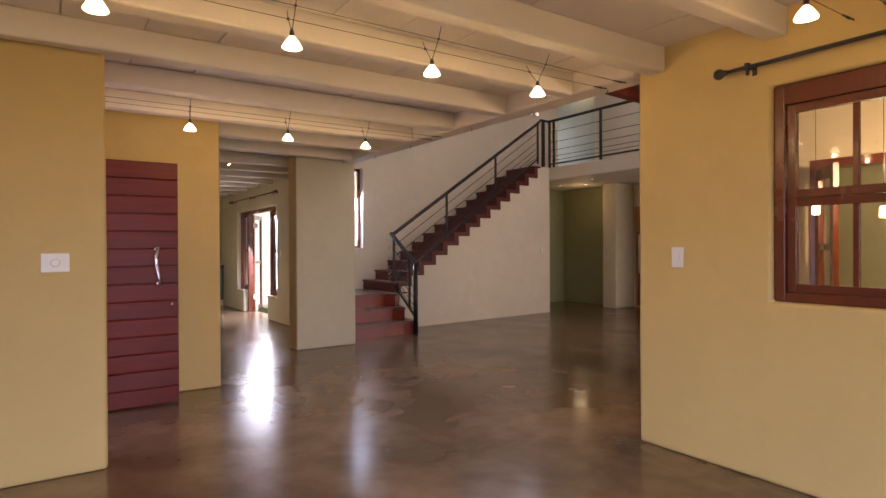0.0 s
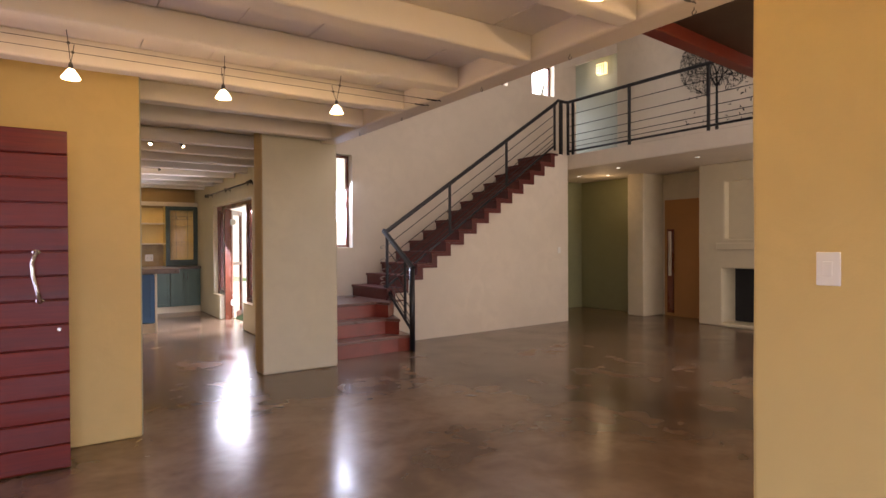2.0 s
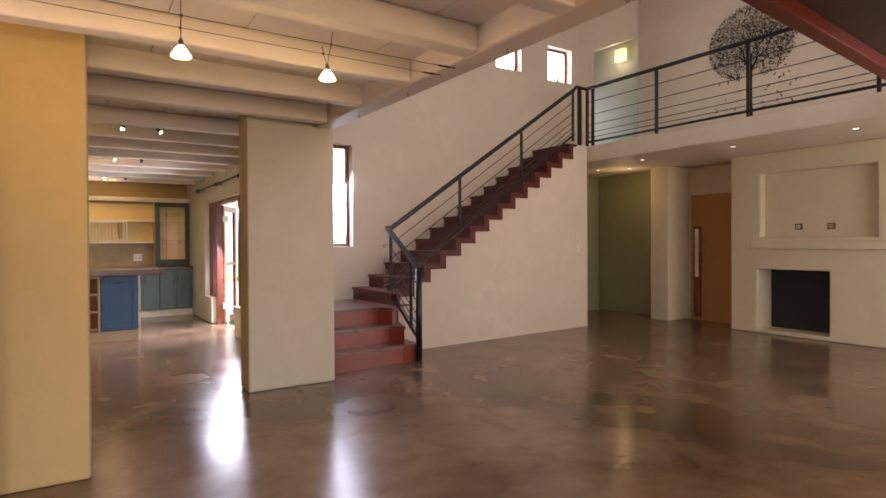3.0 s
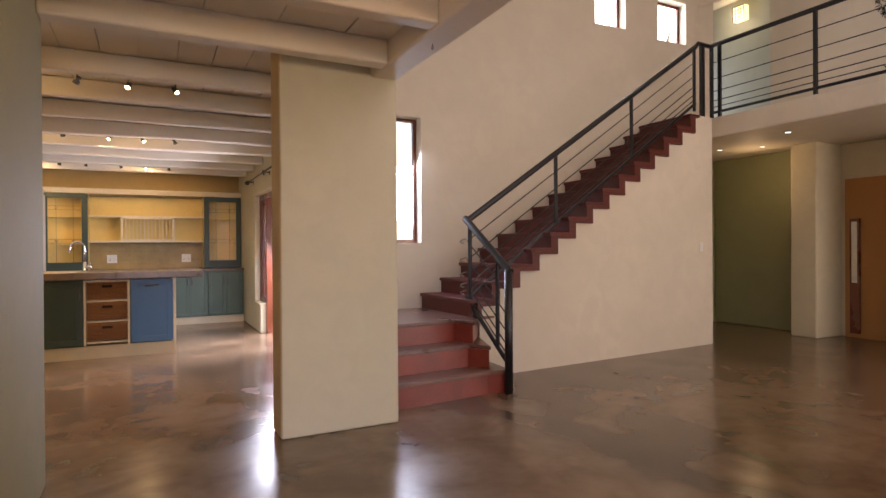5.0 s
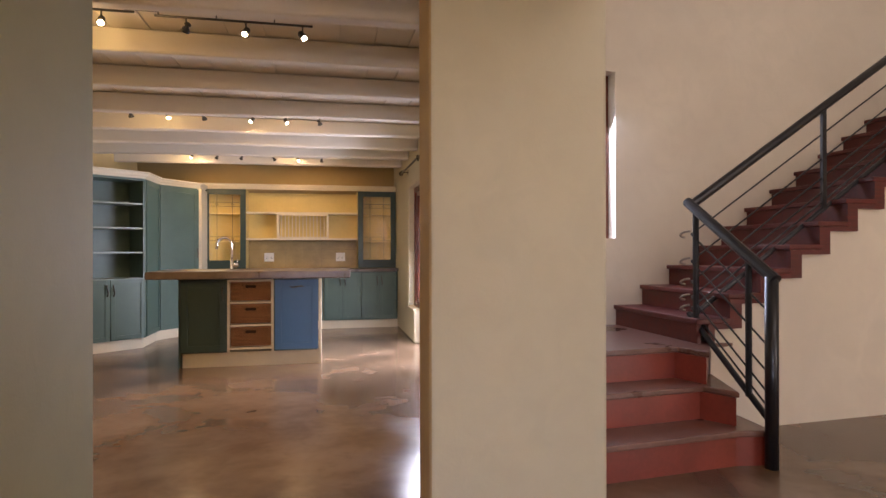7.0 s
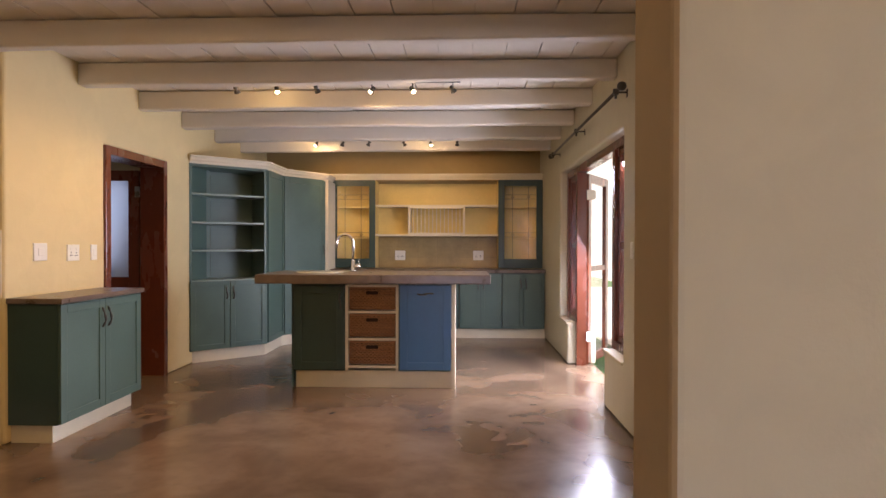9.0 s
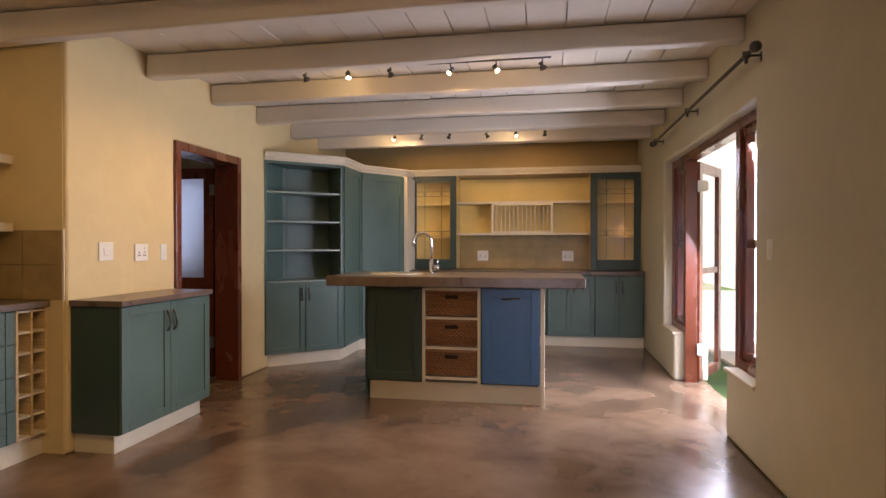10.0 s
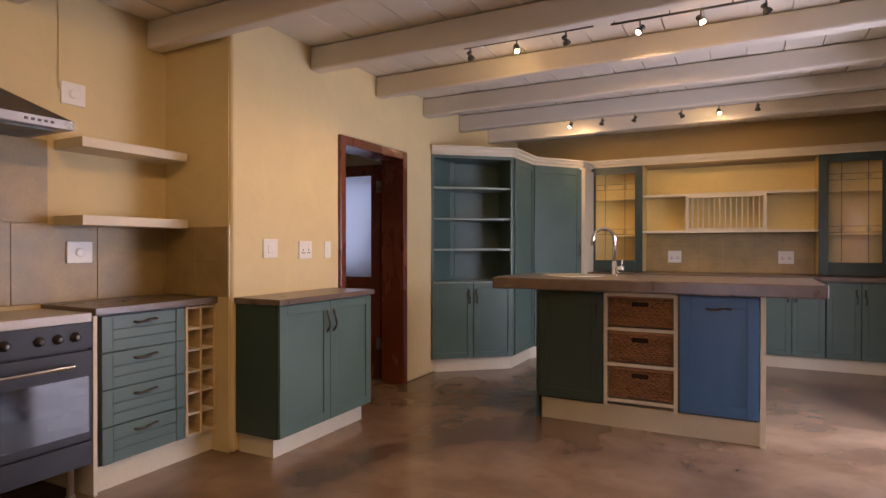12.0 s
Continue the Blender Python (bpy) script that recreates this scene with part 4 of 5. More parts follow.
def lattice(parent, m, w, h):
    """Leading on a glazed door: two cross bars, two uprights and small diamonds where they meet."""
    bm = bmesh.new()
    g = 0.0022
    zs, xs = (h * 0.12, h * 0.36, h * 0.82, h * 0.93), (w * 0.25, w * 0.75)
    for z in zs[1:3]:
        box(bm, 0, w, -0.004, 0.0, z - g, z + g, m)
    box(bm, 0, w, -0.004, 0.0, h * 0.30 - g, h * 0.30 + g, m)
    box(bm, 0, w, -0.004, 0.0, h * 0.88 - g, h * 0.88 + g, m)
    for x in xs:
        box(bm, x - g, x + g, -0.0041, 0.0001, 0, h, m)
        for z in (h * 0.33, h * 0.85):
            q = m @ Matrix.Translation((x, 0, z)) @ Matrix.Rotation(math.pi / 4, 4, "Y")
            s = 0.017
            for a, b, c, d in ((-s, s, -s, -s + 2 * g), (-s, s, s - 2 * g, s), (-s, -s + 2 * g, -s, s), (s - 2 * g, s, -s, s)):
                box(bm, a, b, -0.0042, 0.0002, c, d, q)
    return part("leading", bm, PEWTER, parent, "dark lead strips with small diamonds")


PINEIN = surface("yellow_pine_inside", (0.70, 0.54, 0.20), 0.5, 0.08, 2.0, 40.0)
for x0, x1 in ((0.085, 0.71), (2.44, 3.055)):
    c = thing("glass_cabinet", (x0 + x1) / 2, 13.5, 0.93, "green leaded-glass wall cabinet with a pale yellow inside", "wall cabinet", "glass cabinets")
    part("body", boxes((x0, x0 + 0.02, UY, 13.715, 0.935, 2.175), (x1 - 0.02, x1, UY, 13.715, 0.935, 2.175), (x0 + 0.02, x1 - 0.02, UY, 13.715, 2.155, 2.175), (x0 + 0.02, x1 - 0.02, UY, 13.715, 0.935, 0.955), (x0 + 0.02, x1 - 0.02, 13.69, 13.715, 0.955, 2.155)), PINEIN, c, "pale yellow cabinet body")
    for z in (1.36, 1.80):
        part("shelf", boxes((x0 + 0.021, x1 - 0.021, UY + 0.03, 13.69, z - 0.009, z + 0.009)), PINEIN, c, "pale yellow shelf")
    w, h, b = x1 - x0, 1.235, 0.085
    dm = place(x0, UY - 0.022, 0.938)
    d = part("door", boxes((0, b, 0, 0.02, 0, h), (w - b, w, 0, 0.02, 0, h), (b, w - b, 0, 0.02, 0, 0.13), (b, w - b, 0, 0.02, h - b, h), m=dm), DTEAL, c, "dark green door frame", bevel=0.003)
    pane = part("pane", boxes((b - 0.004, w - b + 0.004, 0.009, 0.012, 0.126, h - b + 0.004), m=dm), CABGLASS, d, "clear glass pane")
    pane.visible_shadow = False
    lattice(d, place(x0 + b, UY - 0.015, 0.938 + 0.13), w - 2 * b, h - 0.13 - b)
sh = thing("open_shelving", 1.57, 13.5, 1.39, "ivory open shelving with a slatted plate rack", "shelves")
for z in (1.40, 1.815):
    part("shelf", boxes((0.712, 2.438, UY - 0.005, 13.70, z - 0.014, z + 0.012)), IVORY, sh)
part("back_panel", boxes((0.712, 2.438, 13.69, 13.712, 1.415, 2.15)), PINEIN, sh, "pale yellow back panel")
part("plate_rack_frame", boxes((1.175, 1.205, UY - 0.01, 13.6, 1.414, 1.80), (1.945, 1.975, UY - 0.01, 13.6, 1.414, 1.80), (1.205, 1.945, UY - 0.012, UY + 0.02, 1.413, 1.435), (1.205, 1.945, UY - 0.012, UY + 0.02, 1.775, 1.80)), IVORY, sh)
for i in range(13):
    x = 1.205 + (i + 0.75) * 0.74 / 13.5
    part("rack_dowel", tube(bmesh.new(), [(x, UY + 0.004, 1.43), (x, UY + 0.004, 1.78)], 0.0075, 6), IVORY, sh)


def cornice(name, pts, z, label):
    """A stepped moulding that runs over the cabinets along a line on the plan."""
    prof = [(0.0, 0.0), (0.012, 0.0), (0.018, 0.02), (0.034, 0.035), (0.042, 0.06), (0.058, 0.066), (0.058, 0.082), (0.0, 0.082)]
    bm, rings = bmesh.new(), []
    P = [Vector((*p, 0)) for p in pts]
    for i, p in enumerate(P):
        d0 = (P[i] - P[i - 1]).normalized() if i else (P[1] - P[0]).normalized()
        d1 = (P[i + 1] - P[i]).normalized() if i < len(P) - 1 else d0
        n0, n1 = Vector((d0.y, -d0.x, 0)), Vector((d1.y, -d1.x, 0))
        n = (n0 + n1) / max(0.3, 1 + n0.dot(n1))
        rings.append([bm.verts.new(p + n * u + Vector((0, 0, z + v))) for u, v in prof])
    for a, b in zip(rings, rings[1:]):
        for k in range(len(prof)):
            j = (k + 1) % len(prof)
            bm.faces.new((a[k], a[j], b[j], b[k]))
    bm.faces.new(rings[0][::-1])
    bm.faces.new(rings[-1])
    bmesh.ops.recalc_face_normals(bm, faces=bm.faces)
    return tagged(part(name, bm, IVORY), label, "cornice")


A, B, C, D, E2 = (-0.935, 11.26), (-0.30, 11.80), (-0.30, 12.42), (0.10, 12.95), (0.10, 13.36)
cornice("cornice", [A, B, C, D, E2], 2.125, "ivory stepped cornice over the tall corner cupboard")
cornice("cornice", [(0.08, UY - 0.02), (3.056, UY - 0.02)], 2.175, "ivory stepped cornice over the back cabinets")

# tall corner cupboard: open shelves over doors, a side panel and a tall slanting door
tc = thing("corner_dresser", -0.6, 12.2, 0, "teal corner dresser with open shelves over two doors", "dresser")
ang = math.degrees(math.atan2(B[1] - A[1], B[0] - A[0]))
L = math.hypot(B[0] - A[0], B[1] - A[1])
dm = place(A[0], A[1], 0, ang)
part("side", boxes((0.0, 0.022, 0.0, 0.30, 0.13, 2.125), m=dm), TEAL, tc)
part("side", boxes((L - 0.022, L, 0.0, 0.40, 0.13, 2.125), m=dm), TEAL, tc)
part("back", boxes((0.022, L - 0.022, 0.38, 0.40, 0.13, 2.10), (0.022, 0.30, 0.30, 0.32, 0.9, 2.1), m=dm), TEAL, tc)
part("top", boxes((0.022, L - 0.022, 0.0, 0.38, 2.095, 2.124), m=dm), TEAL, tc)
part("lining", boxes((-0.9395, -0.930, A[1] + 0.03, 12.3, 0.851, 2.094)), TEAL, tc, "teal inner side panel")
for z in (0.875, 1.20, 1.502, 1.807):
    part("shelf", boxes((0.023, L - 0.023, 0.012, 0.379, z - 0.011, z + 0.008), m=dm), SHELFEDGE, tc, "teal shelf with a paler edge")
part("bottom_box", boxes((0.022, L - 0.022, 0.01, 0.379, 0.13, 0.85), m=dm), TEAL, tc)
for k in (0, 1):
    shaker(tc, dm @ Matrix.Translation((0.004 + k * L / 2, -0.001, 0.135)), L / 2 - 0.008, 0.735, TEAL, "right" if k == 0 else "left", 0.055)
part("plinth", prism([(A[0] + 0.0, A[1] + 0.06), (B[0] - 0.03, B[1] + 0.03), (C[0] - 0.03, C[1]), (D[0] - 0.03, D[1] + 0.03), (D[0] - 0.03, 13.1), (-0.93, 13.1)], "z", 0, 0.129), IVORY, tc, "ivory painted plinth")
pc = thing("corner_larder", -0.2, 12.9, 0, "tall teal slanting larder cupboard in the kitchen corner", "cupboard")
part("side_panel", boxes((-0.33, -0.30, B[1] + 0.01, C[1], 0.13, 2.124)), TEAL, pc)
shaker(pc, place(-0.302, B[1] + 0.03, 0.14, 90), C[1] - B[1] - 0.04, 1.97, TEAL, "", 0.06)
ang2 = math.degrees(math.atan2(D[1] - C[1], D[0] - C[0]))
L2 = math.hypot(D[0] - C[0], D[1] - C[1])
part("carcass", prism([C, D, (D[0], 13.7), (-0.93, 13.7), (-0.93, 12.42)], "z", 0.13, 2.124), TEAL, pc)
shaker(pc, place(C[0], C[1], 0.14, ang2) @ Matrix.Translation((0.01, -0.002, 0)), L2 - 0.02, 1.97, TEAL, "", 0.07)
m2 = place(C[0], C[1], 0.14, ang2) @ Matrix.Translation((0.01, -0.002, 0))
pull(pc, m2, L2 - 0.02, 1.18, "right")
part("pilaster", boxes((0.10, 0.145, D[1], 13.40, 0.13, 2.124), (0.055, 0.10, D[1] - 0.02, D[1] + 0.02, 0.13, 2.124)), IVORY, pc, "ivory painted corner strip")

# cabinet beside the scullery door
cb = thing("side_cabinet", -0.77, 9.27, 0, "teal two-door cabinet with a brown worktop beside the scullery door", "kitchen cabinet")
part("body", boxes((-0.937, -0.615, 8.815, 9.735, 0.12, 0.89)), DTEAL, cb)
part("plinth", boxes((-0.937, -0.665, 8.84, 9.715, 0, 0.12)), IVORY, cb, "ivory painted plinth")
part("worktop", boxes((-0.938, -0.575, 8.80, 9.75, 0.89, 0.925)), WORKTOP, cb, "brown stone worktop", bevel=0.004)
for k in (0, 1):
    shaker(cb, place(-0.614, 8.82 + k * 0.4575, 0.125, 90), 0.454, 0.76, TEAL, "right" if k == 0 else "left", 0.06)

# drawers, wine rack and cooker in the alcove
FX = -1.075
dr = thing("drawer_unit", -1.35, 8.33, 0, "teal four-drawer unit with grooved fronts under the alcove worktop", "drawer unit")
part("body", boxes((-1.525, FX - 0.022, 8.085, 8.575, 0.13, 0.885)), DTEAL, dr)
for k in range(4):
    m = place(FX - 0.02 + (0.004 if k == 0 else 0), 8.088, 0.135 + k * 0.187, 90)
    d = part("drawer", boxes((0, 0.485, -0.009, 0, 0, 0.182), m=m), TEAL, dr, "teal framed drawer front")
    for x0 in (0, 0.427):
        part("stile", boxes((x0, x0 + 0.058, -0.02, -0.0095, 0, 0.182), m=m), TEAL, d, bevel=0.0025)
    for z0, z1 in ((0.0, 0.056), (0.060, 0.107), (0.111, 0.182)):
        part("slat", boxes((0.059, 0.426, -0.017, -0.0095, z0, z1), m=m), TEAL, d, bevel=0.003)
    pull(d, m @ Matrix.Translation((0, 0.002, 0.03)), 0.485, 0.18, "level")
wr = thing("wine_rack", -1.3, 8.68, 0, "cream wooden wine rack with twelve openings", "wine rack")
for y in (8.577, 8.673, 8.770):
    part("upright", boxes((-1.516, FX, y, y + 0.0155, 0.13, 0.885)), PINE, wr)
part("back", boxes((-1.525, -1.516, 8.577, 8.786, 0.13, 0.885)), PINE, wr)
for k in range(7):
    z = 0.137 + k * 0.1225
    part("shelf", boxes((-1.515, FX - 0.002, 8.592, 8.673, z - 0.006, z + 0.007), (-1.515, FX - 0.002, 8.688, 8.77, z - 0.006, z + 0.007)), IVORY, wr)
tagged(part("alcove_plinth", boxes((FX - 0.05, FX - 0.035, 8.07, 8.787, 0, 0.13)), IVORY), "ivory painted plinth under the drawers and wine rack", "plinth", kind="structure")
tagged(part("alcove_worktop", boxes((-1.527, FX + 0.02, 8.045, 8.788, 0.887, 0.925)), WORKTOP, bevel=0.004), "brown stone worktop in the cooking alcove", "worktop")
tagged(part("alcove_end_panel", boxes((-1.525, FX, 8.046, 8.066, 0, 0.886)), IVORY), "ivory end panel beside the cooker", "panel")
ck = thing("range_cooker", -1.33, 7.65, 0, "graphite range cooker with a glass oven door and steel handle", "cooker")
part("body", boxes((-1.525, FX - 0.02, 7.16, 8.03, 0.16, 0.86)), OVEN, ck)
part("hob_edge", boxes((-1.525, FX + 0.005, 7.155, 8.038, 0.861, 0.905)), surface("pale_enamel", (0.50, 0.46, 0.42), 0.3), ck, "pale enamel hob edge", bevel=0.004)
part("control_panel", boxes((FX - 0.02, FX, 7.165, 8.045, 0.735, 0.86)), OVEN, ck, bevel=0.003)
for i, y in enumerate((7.96, 7.88, 7.80, 7.66, 7.55, 7.44, 7.3)):
    part("knob", lathe(bmesh.new(), [(0.024, 0), (0.022, 0.006), (0.017, 0.010), (0.015, 0.026), (0.010, 0.028)], 14, (FX, y, 0.795), Matrix.Rotation(math.pi / 2, 3, "Y")), PEWTER, ck, "round dark steel knob", smooth=True)
od = part("oven_door", boxes((FX - 0.02, FX + 0.004, 7.17, 8.04, 0.29, 0.725)), OVEN, ck, "graphite oven door", bevel=0.004)
part("oven_glass", boxes((FX + 0.0045, FX + 0.007, 7.30, 8.02, 0.33, 0.60)), OVENGLASS, od, "dark oven window")
part("oven_handle", tube(bmesh.new(), [(FX + 0.004, 7.26, 0.665), (FX + 0.045, 7.26, 0.665), (FX + 0.045, 7.93, 0.665), (FX + 0.004, 7.93, 0.665)], 0.009, 8), CHROME, od, "steel bar handle")
part("warming_drawer", boxes((FX - 0.02, FX, 7.17, 8.04, 0.165, 0.28)), OVEN, ck, "graphite bottom drawer", bevel=0.003)
for y in (7.22, 7.97):
    part("foot", lathe(bmesh.new(), [(0.022, 0), (0.022, 0.02), (0.016, 0.03), (0.016, 0.16)], 12, (FX - 0.06, y, 0)), NICKEL, ck)
hd = thing("cooker_hood", -1.35, 7.6, 1.78, "brushed steel pyramid cooker hood", "cooker hood")
bm = boxes((-1.525, -1.12, 7.14, 7.98, 1.785, 1.826))
base = [bm.verts.new(p) for p in ((-1.525, 7.14, 1.827), (-1.12, 7.14, 1.827), (-1.12, 7.98, 1.827), (-1.525, 7.98, 1.827))]
top = [bm.verts.new(p) for p in ((-1.525, 7.43, 1.995), (-1.30, 7.43, 1.995), (-1.30, 7.64, 1.995), (-1.525, 7.64, 1.995))]
for k in range(4):
    bm.faces.new((base[k], base[(k + 1) % 4], top[(k + 1) % 4], top[k]))
bm.faces.new(top)
part("canopy", bm, HOODSTEEL, hd)
part("filter", boxes((-1.48, -1.17, 7.2, 7.92, 1.776, 1.7845)), PEWTER, hd, "dark grease filter")
part("front_strip", boxes((-1.119, -1.112, 7.14, 7.98, 1.786, 1.826)), NICKEL, hd, "bright steel front strip")
part("chimney", boxes((-1.524, -1.36, 7.45, 7.62, 1.996, 2.64)), HOODSTEEL, hd)
part("buttons", boxes(*[(-1.112, -1.108, 7.76 + i * 0.028, 7.774 + i * 0.028, 1.800, 1.812) for i in range(5)]), PEWTER, hd)
for z in (1.772, 1.366):
    s = tagged(part("floating_shelf", boxes((-1.528, -1.27, 8.112, 8.75, z - 0.027, z + 0.025)), IVORY, bevel=0.003), "thick ivory floating shelf in the alcove", "shelf", "alcove shelves")

tagged(part("tile_trim", boxes((-0.962, -0.95, 8.778, 8.7864, 0.927, 1.355)), IVORY), "pale trim strip at the edge of the splashback", "trim", kind="structure")

cable = thing("surface_cable", -1.526, 8.137, 2.07, "thin painted cable clipped to the alcove wall above the isolator", "cable")
part("cable_run", tube(bmesh.new(), [(-1.525, 8.137, CEIL_KITCHEN), (-1.525, 8.139, 2.3), (-1.525, 8.137, 2.085), (-1.525, 8.155, 2.068)], 0.003, 6), SAND, cable)

# lamps on wires in the hall
def wire_lamp(x, y, z, name="wire_pendant"):
    """A small opal cone that hangs by a steel V from two ceiling wires."""
    t = thing(name, x, y, z, "small lit opal glass cone on two ceiling wires", "pendant lamp", "hall wire lamps")
    part("shade", lathe(bmesh.new(), [(0.012, z + 0.005), (0.018, z), (0.034, z - 0.022), (0.047, z - 0.044), (0.046, z - 0.050), (0.040, z - 0.051), (0.014, z - 0.012)], 20, (x, y, 0)), SHADE, t, "lit opal glass cone", smooth=True)
    part("holder", lathe(bmesh.new(), [(0.006, z + 0.04), (0.011, z + 0.03), (0.012, z + 0.004)], 12, (x, y, 0)), PEWTER, t)
    for s in (-1, 1):
        part("rod", tube(bmesh.new(), [(x, y, z + 0.03), (x + 0.012 * s, y + 0.085 * s, z + 0.12), (x + 0.02 * s, y + 0.125 * s, z + 0.175)], 0.0022, 6), PEWTER, t)
        part("clamp", lathe(bmesh.new(), [(0.006, -0.006), (0.008, 0), (0.006, 0.006)], 10, (x + 0.012 * s, y + 0.085 * s, z + 0.12)), PEWTER, t)
    return t


for y, xs, z in ((1.79, (-2.64, -1.8, -0.93, -0.13, 0.67, 1.46, 2.25), 2.335), (4.06, (0.645, 1.44, 2.19), 2.325), (0.28, (-0.1, 0.75, 1.55, 2.36), 2.345)):
    wz = z + 0.12
    for s in (-1, 1):
        wire = thing("ceiling_wire", 2.9, y + 0.085 * s, wz, "thin stretched lamp wire with a tensioner", "wire", "ceiling wires")
        xa = -4.59 if y < 3 else -0.33
        xe = (2.995 if y > 1.654 else 3.055)
        part("cable", tube(bmesh.new(), [(xa, y + 0.085 * s, wz), (xe, y + 0.085 * s, wz)], 0.0018, 5), PEWTER, wire)
        part("tensioner", lathe(bmesh.new(), [(0.003, -0.10), (0.006, -0.085), (0.004, -0.06), (0.007, -0.045), (0.007, -0.02), (0.003, 0.0)], 8, (xe - 0.03, y + 0.085 * s, wz), Matrix.Rotation(math.pi / 2, 3, "Y")), PEWTER, wire)
        part("eye_screw", tube(bmesh.new(), [(xe - 0.03, y + 0.085 * s, wz), (xe - 0.012, y + 0.085 * s, wz + 0.008), (xe + 0.002, y + 0.085 * s, wz)], 0.003, 6), PEWTER, wire)
    for x in xs:
        wire_lamp(x, y, z)
        if x > -1.0:
            bulb("halogen_bulb", x, y, z - 0.085, 3.5, (1.0, 0.66, 0.27), 0.02)

# spot rails in the kitchen
def spot_rail(y, x0, lit, tilt_seed, z=2.575):
    """Two bars that overlap at a long canopy, with three small gimbal spotlights on each."""
    rnd = random.Random(tilt_seed)
    xs = [x0 + d for d in (0.0, 0.33, 0.655, 1.095, 1.425, 1.75)]
    for h, half in enumerate((xs[:3], xs[3:])):
        t = thing("spot_rail", half[1], y, z, "dark nickel ceiling rail with three small swivel spotlights", "spotlight rail", "kitchen spot rails")
        yy = y + (0.012 if h else -0.012)
        a, b = (half[0] - 0.05, half[2] + 0.17) if h == 0 else (half[0] - 0.17, half[2] + 0.06)
        part("bar", tube(bmesh.new(), [(a, yy, z), (b, yy, z)], 0.0075, 8), PEWTER, t, smooth=True)
        for x in ((half[0] + half[1]) / 2, (half[1] + half[2]) / 2, b - 0.02 if h == 0 else a + 0.02):
            part("stem", tube(bmesh.new(), [(x, yy, z), (x, yy, CEIL_KITCHEN)], 0.004, 6), PEWTER, t)
        if h == 0:
            part("canopy", boxes((b - 0.06, b + 0.12, y - 0.02, y + 0.02, z + 0.02, z + 0.042)), PEWTER, t, bevel=0.003)
        for x in half:
            on = xs.index(x) in lit
            d = Vector((rnd.uniform(-0.5, 0.5), rnd.uniform(-0.75, -0.4) if on else rnd.uniform(0.15, 0.6), -0.8)).normalized()
            m = d.to_track_quat("Z", "Y").to_matrix()
            p = Vector((x, yy, z - 0.062))
            head = part("spot_head", lathe(tube(bmesh.new(), [(x, yy, z), (x, yy, z - 0.035), p - d * 0.02], 0.005, 6), [(0.008, -0.036), (0.017, -0.032), (0.019, -0.022), (0.012, -0.014), (0.013, -0.006), (0.022, 0.004), (0.026, 0.022), (0.024, 0.023)], 14, p, m), PEWTER, t, "dark nickel spotlight head", smooth=True)
            part("lamp_face", lathe(bmesh.new(), [(0.018, 0.0), (0.014, 0.004), (0.004, 0.006)], 14, p + d * 0.0225, m), HOT if on else BLACK, head, "lit halogen face" if on else "unlit lamp face")


spot_rail(7.48, 0.03, (2, 4, 5), 3)
spot_rail(9.9, 0.11, (1, 3, 4), 5)
spot_rail(12.42, 0.12, (0, 4), 8)


def spot(name, eye, target, power, angle=70, color=(1.0, 0.65, 0.29)):
    ob = new(name, bpy.data.lights.new(name, "SPOT"))
    ob.data.energy, ob.data.color, ob.data.spot_size, ob.data.spot_blend, ob.data.shadow_soft_size = power, color, radians(angle), 0.7, 0.03
    ob.matrix_basis = look(eye, target)


spot("spot_a", (0.12, 12.38, 2.44), (0.5, 13.7, 1.75), 14, 95)
spot("spot_b", (1.545, 12.38, 2.44), (1.8, 13.7, 1.7), 14, 95)
spot("spot_c", (0.44, 9.85, 2.43), (-0.6, 9.3, 0.5), 36, 110)
spot("spot_d", (1.53, 9.85, 2.43), (1.5, 9.2, 0.0), 26, 110)
spot("spot_e", (1.20, 9.95, 2.43), (1.2, 12.0, 0.6), 30, 110)
spot("spot_f", (0.685, 7.43, 2.43), (-0.9, 7.8, 1.0), 44, 110)
spot("spot_g", (1.455, 7.5, 2.43), (1.2, 8.6, 0.0), 30, 110)
for x, y, yb in ((0.685, 7.50, 7.86), (0.44, 9.92, 10.30), (0.12, 12.44, 12.66), (1.545, 12.44, 12.66)):
    spot("spot_on_beam", (x + 0.02, y, 2.47), (x - 0.3, yb, 2.53), 1.6, 95, (1.0, 0.72, 0.28))
for x, y in ((0.685, 7.48), (0.44, 9.9), (1.53, 9.9), (0.12, 12.4), (1.545, 12.4)):
    bulb("halogen_spill", x, y - 0.05, 2.44, 1.6, (1.0, 0.66, 0.28), 0.02)

# lounge and gallery
for i, y in enumerate((1.95, 2.75, 3.6, 4.75, 5.6)):
    hk = thing("ceiling_hook", 3.1, y, UNDER, "small brass screw hook under the edge beam", "hook", "edge beam hooks")
    part("ring", tube(bmesh.new(), [(3.1, y, UNDER), (3.1, y, UNDER - 0.012)] + [(3.1, y + 0.011 * math.sin(a), UNDER - 0.023 + 0.011 * math.cos(a)) for a in (k * math.pi / 5 for k in range(9))], 0.0022, 6), PEWTER, hk)
for x, y in ((8.6, 6.94), (8.6, 5.46), (8.6, 4.0), (9.0, 8.2), (9.3, 7.75)):
    dl = thing("downlight", x, y, 2.66, "small lit recessed downlight under the gallery", "downlight", "gallery downlights")
    part("ring", lathe(bmesh.new(), [(0.045, 2.659), (0.045, 2.654), (0.035, 2.652)], 20, (x, y, 0)), NICKEL, dl)
    part("lamp_face", lathe(bmesh.new(), [(0.033, 2.6515), (0.012, 2.6505)], 16, (x, y, 0)), DIM, dl)
